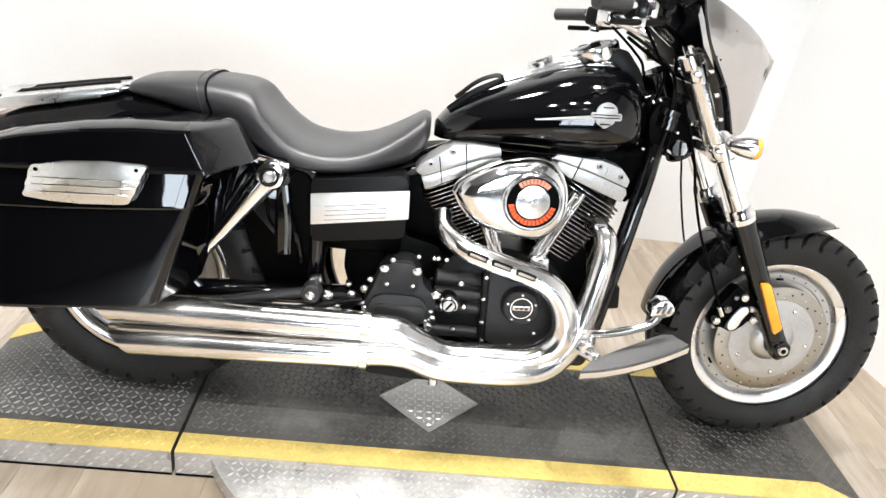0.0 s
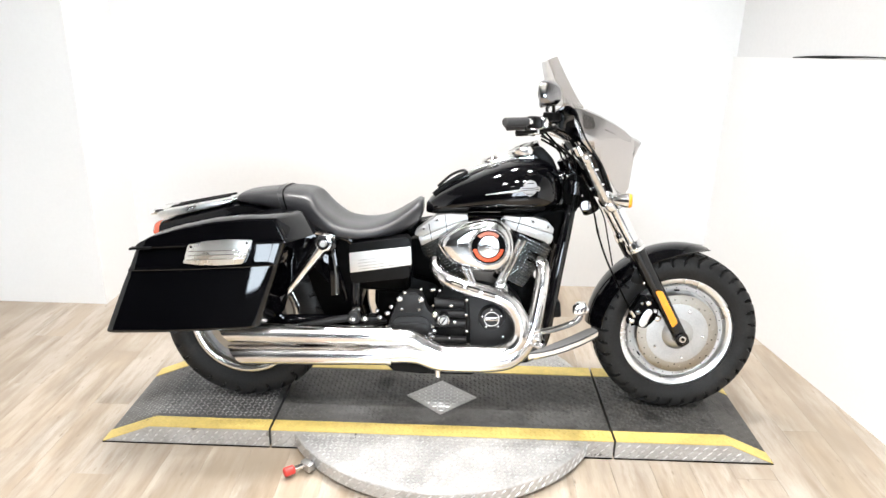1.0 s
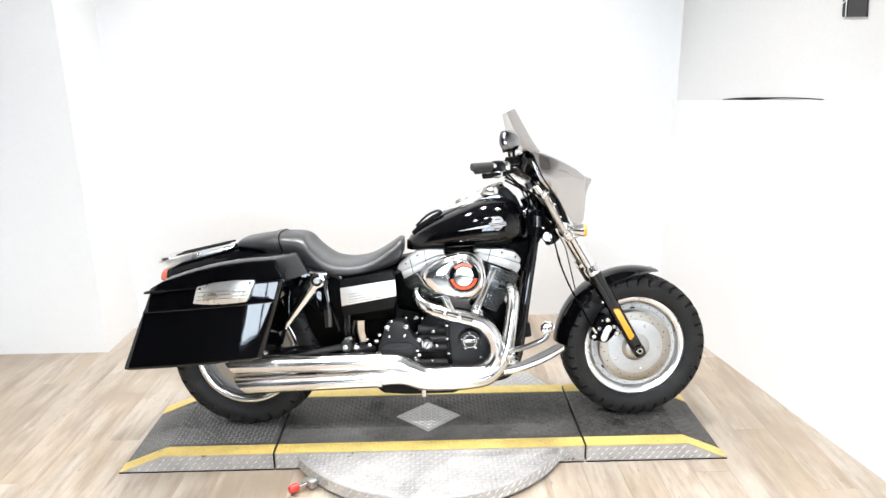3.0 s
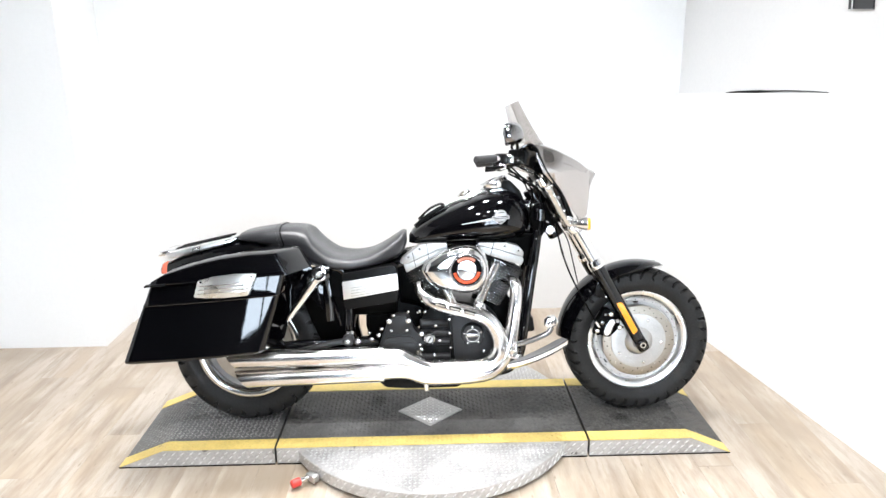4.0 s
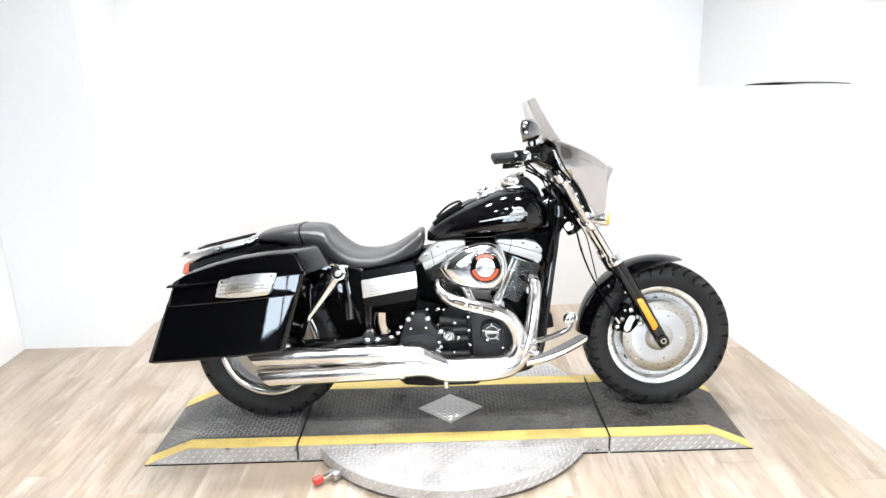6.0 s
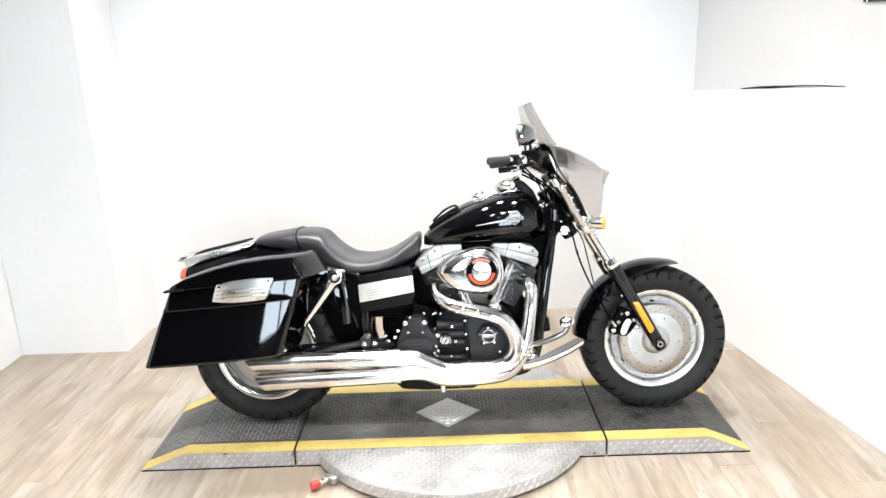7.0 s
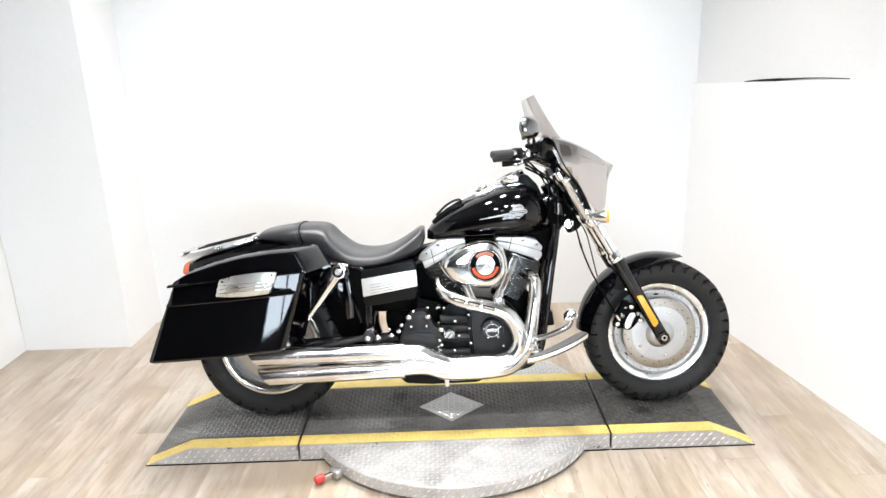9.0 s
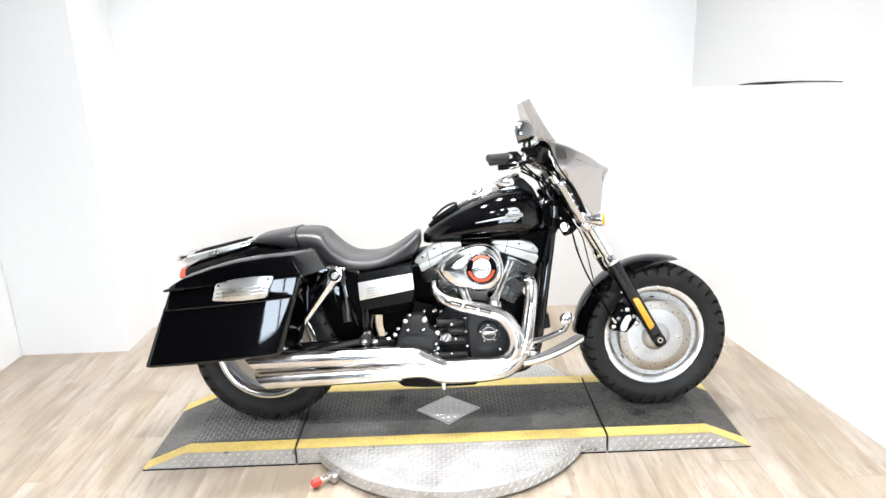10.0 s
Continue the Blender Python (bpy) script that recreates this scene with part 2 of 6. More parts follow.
def oak():
    """Pale vinyl oak: tan and grey-beige boards, long soft grain, a few knots."""
    m = bpy.data.materials.new("light_oak_vinyl_plank")
    m.use_nodes = True
    nt = m.node_tree
    b = nt.nodes["Principled BSDF"]
    tc, info = nt.nodes.new("ShaderNodeTexCoord"), nt.nodes.new("ShaderNodeObjectInfo")
    shift = nt.nodes.new("ShaderNodeMath")
    shift.operation, shift.inputs[1].default_value = "MULTIPLY", 37.0
    nt.links.new(info.outputs["Random"], shift.inputs[0])

    def noise_at(stretch, scale, detail, rough=0.5):
        mp, n = nt.nodes.new("ShaderNodeMapping"), nt.nodes.new("ShaderNodeTexNoise")
        mp.inputs["Scale"].default_value = stretch
        nt.links.new(tc.outputs["Object"], mp.inputs["Vector"])
        nt.links.new(shift.outputs[0], mp.inputs["Location"])
        n.inputs["Scale"].default_value, n.inputs["Detail"].default_value, n.inputs["Roughness"].default_value = scale, detail, rough
        nt.links.new(mp.outputs[0], n.inputs["Vector"])
        return n.outputs["Fac"]
    patch, grain, fine = noise_at((1, 4, 1), 2.6, 4), noise_at((0.8, 5, 1), 7.0, 6, 0.6), noise_at((1, 25, 1), 30.0, 2)

    def mixed(a, b2, fac, lo, hi):
        mr, mx = nt.nodes.new("ShaderNodeMapRange"), nt.nodes.new("ShaderNodeMix")
        mr.inputs["From Min"].default_value, mr.inputs["From Max"].default_value = lo, hi
        nt.links.new(fac, mr.inputs["Value"])
        mx.data_type = "RGBA"
        nt.links.new(mr.outputs[0], mx.inputs["Factor"])
        for sock, val in ((mx.inputs["A"], a), (mx.inputs["B"], b2)):
            if isinstance(val, tuple):
                sock.default_value = (*val, 1)
            else:
                nt.links.new(val, sock)
        return mx.outputs["Result"]
    base = mixed((0.385, 0.308, 0.229), (0.404, 0.351, 0.292), info.outputs["Random"], 0.1, 0.9)
    base = mixed(base, (0.476, 0.423, 0.361), patch, 0.4, 0.66)
    base = mixed((0.324, 0.258, 0.192), base, grain, 0.28, 0.5)
    base = mixed((0.325, 0.262, 0.201), base, fine, 0.2, 0.42)
    warm, dark = noise_at((0.5, 2.2, 1), 1.5, 3), noise_at((0.45, 3.0, 1), 3.4, 5, 0.62)
    base = mixed(base, (0.399, 0.319, 0.229), warm, 0.5, 0.8)
    base = mixed((0.261, 0.205, 0.149), base, dark, 0.3, 0.52)
    geo, wide = nt.nodes.new("ShaderNodeNewGeometry"), nt.nodes.new("ShaderNodeTexNoise")
    wide.inputs["Scale"].default_value, wide.inputs["Detail"].default_value = 1.6, 4
    nt.links.new(geo.outputs["Position"], wide.inputs["Vector"])
    base = mixed((0.304, 0.247, 0.186), base, wide.outputs["Fac"], 0.32, 0.5)
    knot = nt.nodes.new("ShaderNodeTexVoronoi")
    mp = nt.nodes.new("ShaderNodeMapping")
    mp.inputs["Scale"].default_value = (1.6, 5, 1)
    nt.links.new(tc.outputs["Object"], mp.inputs["Vector"])
    nt.links.new(shift.outputs[0], mp.inputs["Location"])
    nt.links.new(mp.outputs[0], knot.inputs["Vector"])
    base = mixed((0.240, 0.192, 0.144), base, knot.outputs["Distance"], 0.02, 0.13)
    nt.links.new(base, b.inputs["Base Color"])
    b.inputs["Roughness"].default_value = 0.33
    bp = nt.nodes.new("ShaderNodeBump")
    bp.inputs["Distance"].default_value = 0.00025
    nt.links.new(grain, bp.inputs["Height"])
    nt.links.new(bp.outputs[0], b.inputs["Normal"])
    return m


WOOD = oak()
PAD_GREY = material("grey_rubber_pad", (0.1, 0.1, 0.1), 0.6, 0, 0.2, 15, 200, bump=0.0003)
BADGE = material("tank_badge_silver", (0.5, 0.5, 0.5), 0.45, 0.7, 0.15, 40, 300)

# ---- mesh tools ----


def part(name, bm, mat, parent=None, label="", smooth=True, angle=35):
    """Links a bmesh as one object, under a thing or part where one is given."""
    bmesh.ops.recalc_face_normals(bm, faces=bm.faces[:])
    me = bpy.data.meshes.new(name)
    for f in bm.faces:
        f.smooth = smooth
    if smooth:
        for e in bm.edges:
            if len(e.link_faces) == 2 and e.calc_face_angle(0) > radians(angle):
                e.smooth = False
    bm.to_mesh(me)
    bm.free()
    me.materials.append(mat)
    ob = new(name, me)
    if parent:
        ob.parent = parent
    if label:
        ob["label"] = label
    return ob


def box(c, s, bevel=0.0, segs=2, m=None, bm=None):
    bm2 = bmesh.new()
    bmesh.ops.create_cube(bm2, size=1.0, matrix=Matrix.Diagonal((*s, 1)))
    if bevel:
        bmesh.ops.bevel(bm2, geom=bm2.edges[:], offset=bevel, segments=segs, profile=0.5, affect="EDGES")
    bmesh.ops.transform(bm2, matrix=Matrix.Translation(c) @ (m or Matrix()), verts=bm2.verts[:])
    return merge(bm, bm2)


def merge(bm, bm2):
    if bm is None:
        return bm2
    me = bpy.data.meshes.new("scratch")
    bm2.to_mesh(me)
    bm2.free()
    bm.from_mesh(me)
    bpy.data.meshes.remove(me)
    return bm


def axis_matrix(c, d):
    """Local z goes along d, from c."""
    d = Vector(d).normalized()
    return Matrix.Translation(c) @ d.to_track_quat("Z", "Y").to_matrix().to_4x4()


def lathe(profile, c, d, segs=32, bm=None, closed=False):
    """Turns (radius, along) pairs round the axis d through c."""
    bm2 = bmesh.new()
    m = axis_matrix(c, d)
    rings = []
    for r, a in profile:
        if r < 1e-6:
            rings.append([bm2.verts.new(m @ Vector((0, 0, a)))])
        else:
            rings.append([bm2.verts.new(m @ Vector((r * math.cos(2 * math.pi * k / segs), r * math.sin(2 * math.pi * k / segs), a))) for k in range(segs)])
    pairs = list(zip(rings, rings[1:]))
    if closed:
        pairs.append((rings[-1], rings[0]))
    for p, q in pairs:
        for k in range(segs):
            k2 = (k + 1) % segs
            if len(p) == 1 and len(q) == 1:
                continue
            if len(p) == 1:
                bm2.faces.new((p[0], q[k], q[k2]))
            elif len(q) == 1:
                bm2.faces.new((p[k], q[0], p[k2]))
            else:
                bm2.faces.new((p[k], q[k], q[k2], p[k2]))
    return merge(bm, bm2)


def rod(a, b, r, segs=16, bm=None, r2=None, bevel=0.0):
    a, b = Vector(a), Vector(b)
    n = (b - a).length
    r2 = r if r2 is None else r2
    e = min(bevel, r * 0.6, n * 0.4)
    prof = [(0, 0), (r - e, 0), (r, e), (r2, n - e), (r2 - e, n), (0, n)] if e else [(0, 0), (r, 0), (r2, n), (0, n)]
    return lathe(prof, a, b - a, segs, bm)


def spline(points, steps=8):
    """Catmull-Rom through points (any number of components)."""
    p = [np.array(q, float) for q in points]
    p = [2 * p[0] - p[1]] + p + [2 * p[-1] - p[-2]]
    out = []
    for i in range(1, len(p) - 2):
        for k in range(steps):
            t = k / steps
            a, b, c, d = p[i - 1], p[i], p[i + 1], p[i + 2]
            out.append(0.5 * (2 * b + (c - a) * t + (2 * a - 5 * b + 4 * c - d) * t * t + (3 * b - a - 3 * c + d) * t ** 3))
    out.append(p[-2])
    return out


def tube(points, r, segs=14, steps=8, bm=None, caps=True, flat=1.0):
    """A tube along a smooth line; points may carry a radius of their own as fourth number."""
    pts = spline(points, steps)
    bm2 = bmesh.new()
    rings = []
    up = None
    for i, q in enumerate(pts):
        c = Vector(q[:3])
        t = (Vector(pts[min(i + 1, len(pts) - 1)][:3]) - Vector(pts[max(i - 1, 0)][:3])).normalized()
        if up is None:
            up = t.orthogonal().normalized() if abs(t.y) > 0.9 else Vector((0, 1, 0))
        up = (up - t * up.dot(t)).normalized()
        side = t.cross(up)
        rad = q[3] if len(q) > 3 else r
        rings.append([bm2.verts.new(c + (up * math.cos(2 * math.pi * k / segs) * flat + side * math.sin(2 * math.pi * k / segs)) * rad) for k in range(segs)])
    for p, q in zip(rings, rings[1:]):
        for k in range(segs):
            bm2.faces.new((p[k], q[k], q[(k + 1) % segs], p[(k + 1) % segs]))
    if caps:
        bm2.faces.new(rings[0][::-1])
        bm2.faces.new(rings[-1])
    return merge(bm, bm2)


def slab(outline, w0, w1, bevel=0.004, segs=2, bm=None):
    """An outline in the bike's x and height, pulled from side place w0 to w1."""
    bm2 = bmesh.new()
    lo = [bm2.verts.new((x, w0, h)) for x, h in outline]
    f = bm2.faces.new(lo)
    r = bmesh.ops.extrude_face_region(bm2, geom=[f])
    bmesh.ops.translate(bm2, vec=(0, w1 - w0, 0), verts=[v for v in r["geom"] if isinstance(v, bmesh.types.BMVert)])
    if bevel:
        bmesh.ops.bevel(bm2, geom=bm2.edges[:], offset=bevel, segments=segs, profile=0.5, affect="EDGES", clamp_overlap=True)
    return merge(bm, bm2)


def loft(rings, bm=None, caps=True):
    bm2 = bmesh.new()
    vs = [[bm2.verts.new(v) for v in r] for r in rings]
    n = len(vs[0])
    for p, q in zip(vs, vs[1:]):
        for k in range(n):
            bm2.faces.new((p[k], q[k], q[(k + 1) % n], p[(k + 1) % n]))
    if caps:
        bm2.faces.new(vs[0][::-1])
        bm2.faces.new(vs[-1])
    return merge(bm, bm2)


def section(x, top, bottom, half, power=2.5, n=36, waist=0.5, flat_bottom=1.0):
    """A rounded cross-section across the bike at x."""
    out = []
    mid = bottom + (top - bottom) * waist
    for k in range(n):
        a = 2 * math.pi * k / n
        c, s = math.cos(a), math.sin(a)
        y = half * math.copysign(abs(c) ** (2 / power), c)
        u = math.copysign(abs(s) ** (2 / power), s)
        z = mid + u * ((top - mid) if s > 0 else (mid - bottom) * flat_bottom)
        out.append((x, y, z))
    return out


def sheet(grid, thick):
    """A curved sheet with thickness from rows of points."""
    bm2 = bmesh.new()
    vs = [[bm2.verts.new(p) if p is not None else None for p in row] for row in grid]
    for a, b in zip(vs, vs[1:]):
        for k in range(len(a) - 1):
            q = (a[k], a[k + 1], b[k + 1], b[k])
            if None not in q:
                bm2.faces.new(q)
    for v in [v for v in bm2.verts if not v.link_faces]:
        bm2.verts.remove(v)
    bmesh.ops.recalc_face_normals(bm2, faces=bm2.faces[:])
    bmesh.ops.solidify(bm2, geom=bm2.faces[:], thickness=thick)
    return bm2


def rounded(outline, radius, steps=4):
    """Rounds the corners of a flat outline."""
    out = []
    n = len(outline)
    for i in range(n):
        p, a, b = (Vector(outline[i]), Vector(outline[i - 1]), Vector(outline[(i + 1) % n]))
        r1 = min(radius, (a - p).length * 0.45)
        r2 = min(radius, (b - p).length * 0.45)
        s, e = p + (a - p).normalized() * r1, p + (b - p).normalized() * r2
        for k in range(steps + 1):
            t = k / steps
            out.append(tuple((1 - t) ** 2 * s + 2 * t * (1 - t) * p + t * t * e))
    return out


def bolt(x, w, h, r, parent, mat=None, depth=0.006):
    bm = lathe([(0, -depth), (r * 0.5, -depth), (r * 0.85, -depth * 0.8), (r, -depth * 0.4), (r, depth), (0, depth)], (x, w, h), (0, 1, 0), 12)
    return part("bolt", bm, mat or CHROME, parent, "", angle=50)


# ---- room ----
BACK = 1.41


def wall_box(name, lo, hi, mat, label):
    c = [(a + b) / 2 for a, b in zip(lo, hi)]
    ob = part(name, box(c, [b - a for a, b in zip(lo, hi)]), mat, smooth=False)
    return tagged(ob, label, "wall", kind="structure")


floor = part("floor", box((0, -0.8, -0.06), (12, 5.2, 0.1)), WOOD, smooth=False)
# unseen floor behind the camera, added dark so the black paint mirrors dark
tagged(part("floor_shop", box((0, -5.25, -0.055), (12, 3.7, 0.1)), SHOP_FLOOR, smooth=False), "dark unseen floor behind the camera, added for dark reflections", "floor", kind="structure")
tagged(floor, "light oak vinyl plank floor, worn and sunlit pale", "floor", kind="structure")
wall_box("wall_back", (-2.0, BACK, -0.02), (6, BACK + 0.12, CEILING), WHITE_WALL, "plain white painted back wall of the photo bay")
wall_box("wall_column", (-2.63, 0.945, -0.02), (-2.0, BACK + 0.12, CEILING), WHITE_WALL, "white boxed-in column standing out from the back wall")
wall_box("wall_left", (-2.76, -2.6, -0.02), (-2.634, BACK + 0.12, CEILING), WHITE_WALL, "plain white side wall of the photo bay")
wall_box("wall_shop_left", (-6.0, -7.1, -0.02), (-5.88, 1.5, CEILING), SHOP_WALL, "grey workshop wall behind the photo bay")
wall_box("wall_shop_right", (5.88, -7.1, -0.02), (6.0, 1.5, CEILING), SHOP_WALL, "grey workshop wall at the side of the bay")
tagged(part("ceiling", box((0, -2.6, CEILING + 0.05), (12, 9.2, 0.1)), CEILING_GREY, smooth=False), "dark grey workshop ceiling", "ceiling", kind="structure")

# the side wall stands askew: a white facing board in front of a greyer wall
RW_A, RW_B = Vector((1.405, BACK)), Vector((2.335, -4.5))
RW_D = (RW_B - RW_A).normalized()
RW_N = Vector((RW_D.y, -RW_D.x))      # out of the room
if RW_N.x < 0:
    RW_N = -RW_N


def right_wall(name, off, thick, z0, z1, mat, label, bow=0.0):
    """bow: how far the top edge stands off; a bowed board also rises away from the corner."""
    n = 60
    L = (RW_B - RW_A).length
    bm = bmesh.new()
    rows = []
    for i in range(n + 1):
        s = L * i / n
        k = math.exp(-(((s - 0.85) / 0.33) ** 2)) * bow
        ring = []
        for z, t in ((z0, 0), (z1, 0), (z1, thick), (z0, thick)):
            b = -k if z == z1 else 0
            p = RW_A + RW_D * s + RW_N * (off + t + b)
            zz = z + (0.075 * min(1, s / 1.3) if z == z1 and bow else 0)
            ring.append(bm.verts.new((p.x, p.y, zz)))
        rows.append(ring)
    for a, b in zip(rows, rows[1:]):
        for k in range(4):
            bm.faces.new((a[k], b[k], b[(k + 1) % 4], a[(k + 1) % 4]))
    bm.faces.new(rows[0])
    bm.faces.new(rows[-1][::-1])
    return tagged(part(name, bm, mat, smooth=False), label, "wall", kind="structure")


right_wall("wall_right_facing", 0.0, 0.018, -0.02, 1.375, WHITE_WALL, "white facing board along the side wall", bow=0.002)
right_wall("wall_right", 0.02, 0.12, -0.02, CEILING, GREY_WALL, "pale grey side wall above a white facing board")


def wall_point(s, z, off=0.0):
    p = RW_A + RW_D * s + RW_N * off
    return Vector((p.x, p.y, z))


# dark plate with two cords on the side wall
def black_plate():
    e = tagged(new("wall_plate"), "black square plate on the grey wall with white cords across it", "wall plate")
    a, b, z0, z1 = 1.308, 1.44, 1.786, 1.902
    bm = bmesh.new()
    pts = [wall_point(s, z, o) for o in (0.019, 0.011) for s, z in ((a + 0.008, z0), (b + 0.008, z0 - 0.006), (b - 0.004, z1), (a - 0.006, z1 + 0.008))]
    vs = [bm.verts.new(p) for p in pts]
    for f in ((0, 1, 2, 3), (7, 6, 5, 4), (0, 4, 5, 1), (1, 5, 6, 2), (2, 6, 7, 3), (3, 7, 4, 0)):
        bm.faces.new([vs[i] for i in f])
    part("plate", bm, CHARCOAL_SHEET, e, smooth=False)
    part("cord", tube([wall_point(1.341, 1.786, 0.008), wall_point(1.334, 1.85, 0.007), wall_point(1.328, 1.909, 0.008)], 0.0026, 6), WHITE_PLASTIC, e, "white cord")
    part("cord", tube([wall_point(1.312, 1.838, 0.008), wall_point(1.36, 1.865, 0.006), wall_point(1.418, 1.897, 0.007), wall_point(1.4, 1.915, 0.012), wall_point(1.388, 1.956, 0.014), wall_point(1.4, 2.2, 0.014)], 0.0024, 6), WHITE_PLASTIC, e, "white cord hanging from above")


black_plate()
# thin dark strip added where a shaded gap shows above the board
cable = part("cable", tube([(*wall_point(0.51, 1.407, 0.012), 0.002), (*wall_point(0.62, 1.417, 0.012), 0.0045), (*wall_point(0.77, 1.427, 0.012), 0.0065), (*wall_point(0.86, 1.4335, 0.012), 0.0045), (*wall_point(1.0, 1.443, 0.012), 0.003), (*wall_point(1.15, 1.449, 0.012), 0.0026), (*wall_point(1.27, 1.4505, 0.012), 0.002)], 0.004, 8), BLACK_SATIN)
tagged(cable, "black strip along the facing board's top, in place of a shaded gap", "cable")


def ceiling_lamp(x, y, share=1.0):
    e = new("ceiling_lamp")
    e.location = (x, y, CEILING)
    tagged(e, "round white workshop ceiling lamp, switched on", "lamp", "ceiling lamps")
    part("housing", lathe([(0, 0), (0.2, 0), (0.22, -0.05), (0.2, -0.06), (0.19, -0.03), (0, -0.03)], (0, 0, 0), (0, 0, 1), 32), WHITE_PLASTIC, e)
    d = bpy.data.lights.new("lamp_light", "AREA")
    d.shape, d.size, d.energy, d.color = "DISK", 0.21, LAMP_WATTS * share, (1.0, 0.985, 0.965)
    d.spread = radians(122)
    lo = new("lamp_light", d)
    lo.parent = e
    lo.location = (0, 0, -0.07)


for lx, ly in LAMP_SPOTS:
    ceiling_lamp(lx, ly, 0.9 if ly > -1 else 1.0)

# wide workshop window behind the camera, daylight outside
DX0, DX1, DZ1 = -0.78, 2.1, 2.4
wall_box("wall_shop_rear", (-6.0, -7.1, -0.02), (DX0, -6.98, CEILING), SHOP_WALL, "grey workshop wall beside the window")
wall_box("wall_shop_rear_2", (DX1, -7.1, -0.02), (6.0, -6.98, CEILING), SHOP_WALL, "grey workshop wall beside the window")
wall_box("wall_shop_rear_3", (DX0, -7.1, DZ1), (DX1, -6.98, CEILING), SHOP_WALL, "grey workshop wall over the window")
wall_box("wall_shop_rear_4", (DX0, -7.1, -0.02), (DX1, -6.98, 0.78), SHOP_WALL, "grey workshop wall under the window")
sky = part("backdrop", box(((DX0 + DX1) / 2, -7.6, 1.1), (6.5, 0.02, 3.6)), glow("daylight_outside", (0.8, 0.9, 1.0), 18.0), smooth=False)
tagged(sky, "pale daylight outside the workshop window", "backdrop", kind="structure")
window = tagged(new("window_1"), "wide workshop window in dark frames, daylight behind", "window", kind="structure")
for x in (DX0 + 0.03, DX0 + 0.72, DX1 - 0.03):
    part("window_frame", box((x, -7.04, (0.78 + DZ1) / 2), (0.07, 0.06, DZ1 - 0.78), 0.004), BLACK_SATIN, window)
for z in (0.82, DZ1 - 0.04):
    part("window_rail", box(((DX0 + DX1) / 2, -7.045, z), (DX1 - DX0, 0.05, 0.08), 0.004), BLACK_SATIN, window)

# ---- lift platform ----
TOP = 0.075
FRONT, REAR = -0.300, 0.255
XL, XA, XB, XR = -1.405, -0.757, 0.545, 1.146
TT = Vector((-0.11, 0.022))


def lugs(inside, height, pitch=0.0185, x0=-1.5, x1=1.3, y0=-0.75, y1=0.75, turn=0.0):
    """Raised slanting lugs of tread plate, turned this way and that; the whole lattice may be turned."""
    verts, faces = [], []
    ct, st = math.cos(turn), math.sin(turn)
    reach = int(1.5 / pitch) if turn else 0
    for i in range(-reach, reach) if turn else range(int((x1 - x0) / pitch)):
        for j in range(-reach, reach) if turn else range(int((y1 - y0) / pitch)):
            if turn:
                x, y = (i * ct - j * st) * pitch - 0.115, (i * st + j * ct) * pitch - 0.028
            else:
                x, y = x0 + (i + 0.5) * pitch, y0 + (j + 0.5) * pitch
            if not inside(x, y):
                continue
            a = turn + radians(44 if (i + j) % 2 else -44)
            c, s = math.cos(a), math.sin(a)
            n = len(verts)
            for u, v, up in ((-0.0098, 0, 0), (0, -0.0032, 0), (0.0098, 0, 0), (0, 0.0032, 0), (-0.0055, 0, 1), (0.0055, 0, 1)):
                px, py = x + c * u - s * v, y + s * u + c * v
                verts.append((px, py, height(px) + up * 0.0032 - 0.0002))
            faces += [tuple(n + k for k in f) for f in ((0, 1, 4), (1, 5, 4), (1, 2, 5), (2, 3, 5), (3, 4, 5), (3, 0, 4))]
    me = bpy.data.meshes.new("tread_pattern")
    me.from_pydata(verts, [], faces)
    return me


def lug_part(me, mat, parent, label):
    me.materials.append(mat)
    ob = new("tread_pattern", me)
    ob.parent = parent
    return tagged(ob, label, kind="stuff")


def edge_lug(n, place, z, lean):
    """The six corners of one lug on an upright edge; place(along, out) gives a point's x and y."""
    c, s = math.cos(lean), math.sin(lean)
    out = []
    for u, v, up in ((-0.0125, 0, 0), (0, -0.0034, 0), (0.0125, 0, 0), (0, 0.0034, 0), (-0.007, 0, 1), (0.007, 0, 1)):
        x, y = place(c * u - s * v, up * 0.0033 - 0.0002)
        out.append((x, y, z + s * u + c * v))
    return out, [tuple(n + q for q in f) for f in ((0, 1, 4), (1, 5, 4), (1, 2, 5), (2, 3, 5), (3, 4, 5), (3, 0, 4))]


def side_lugs(x0, x1, x_slope, parent):
    """Lugs on the upright front edge of a plate, leaning this way and that."""
    verts, faces = [], []
    for i in range(int((x1 - x0) / 0.018)):
        x = x0 + 0.012 + 0.018 * i
        hi = TOP if x_slope is None else x_slope(x)
        for j in range(-1, 2):
            z = 0.037 + 0.0215 * j
            if (i + j) % 2 == 0 or not 0.011 < z < hi - 0.012 or x > x1 - 0.012:
                continue
            v, f = edge_lug(len(verts), lambda u, o: (x + u, FRONT - o), z, radians(40))
            verts += v
            faces += f
    me = bpy.data.meshes.new("edge_pattern")
    me.from_pydata(verts, [], faces)
    me.materials.append(BRIGHT_LUG)
    ob = new("edge_pattern", me)
    ob.parent = parent
    tagged(ob, "bright raised lugs on the edge", kind="stuff")


def profile_solid(prof, y0, y1, bevel=0.003):
    return slab(prof, y0, y1, bevel)


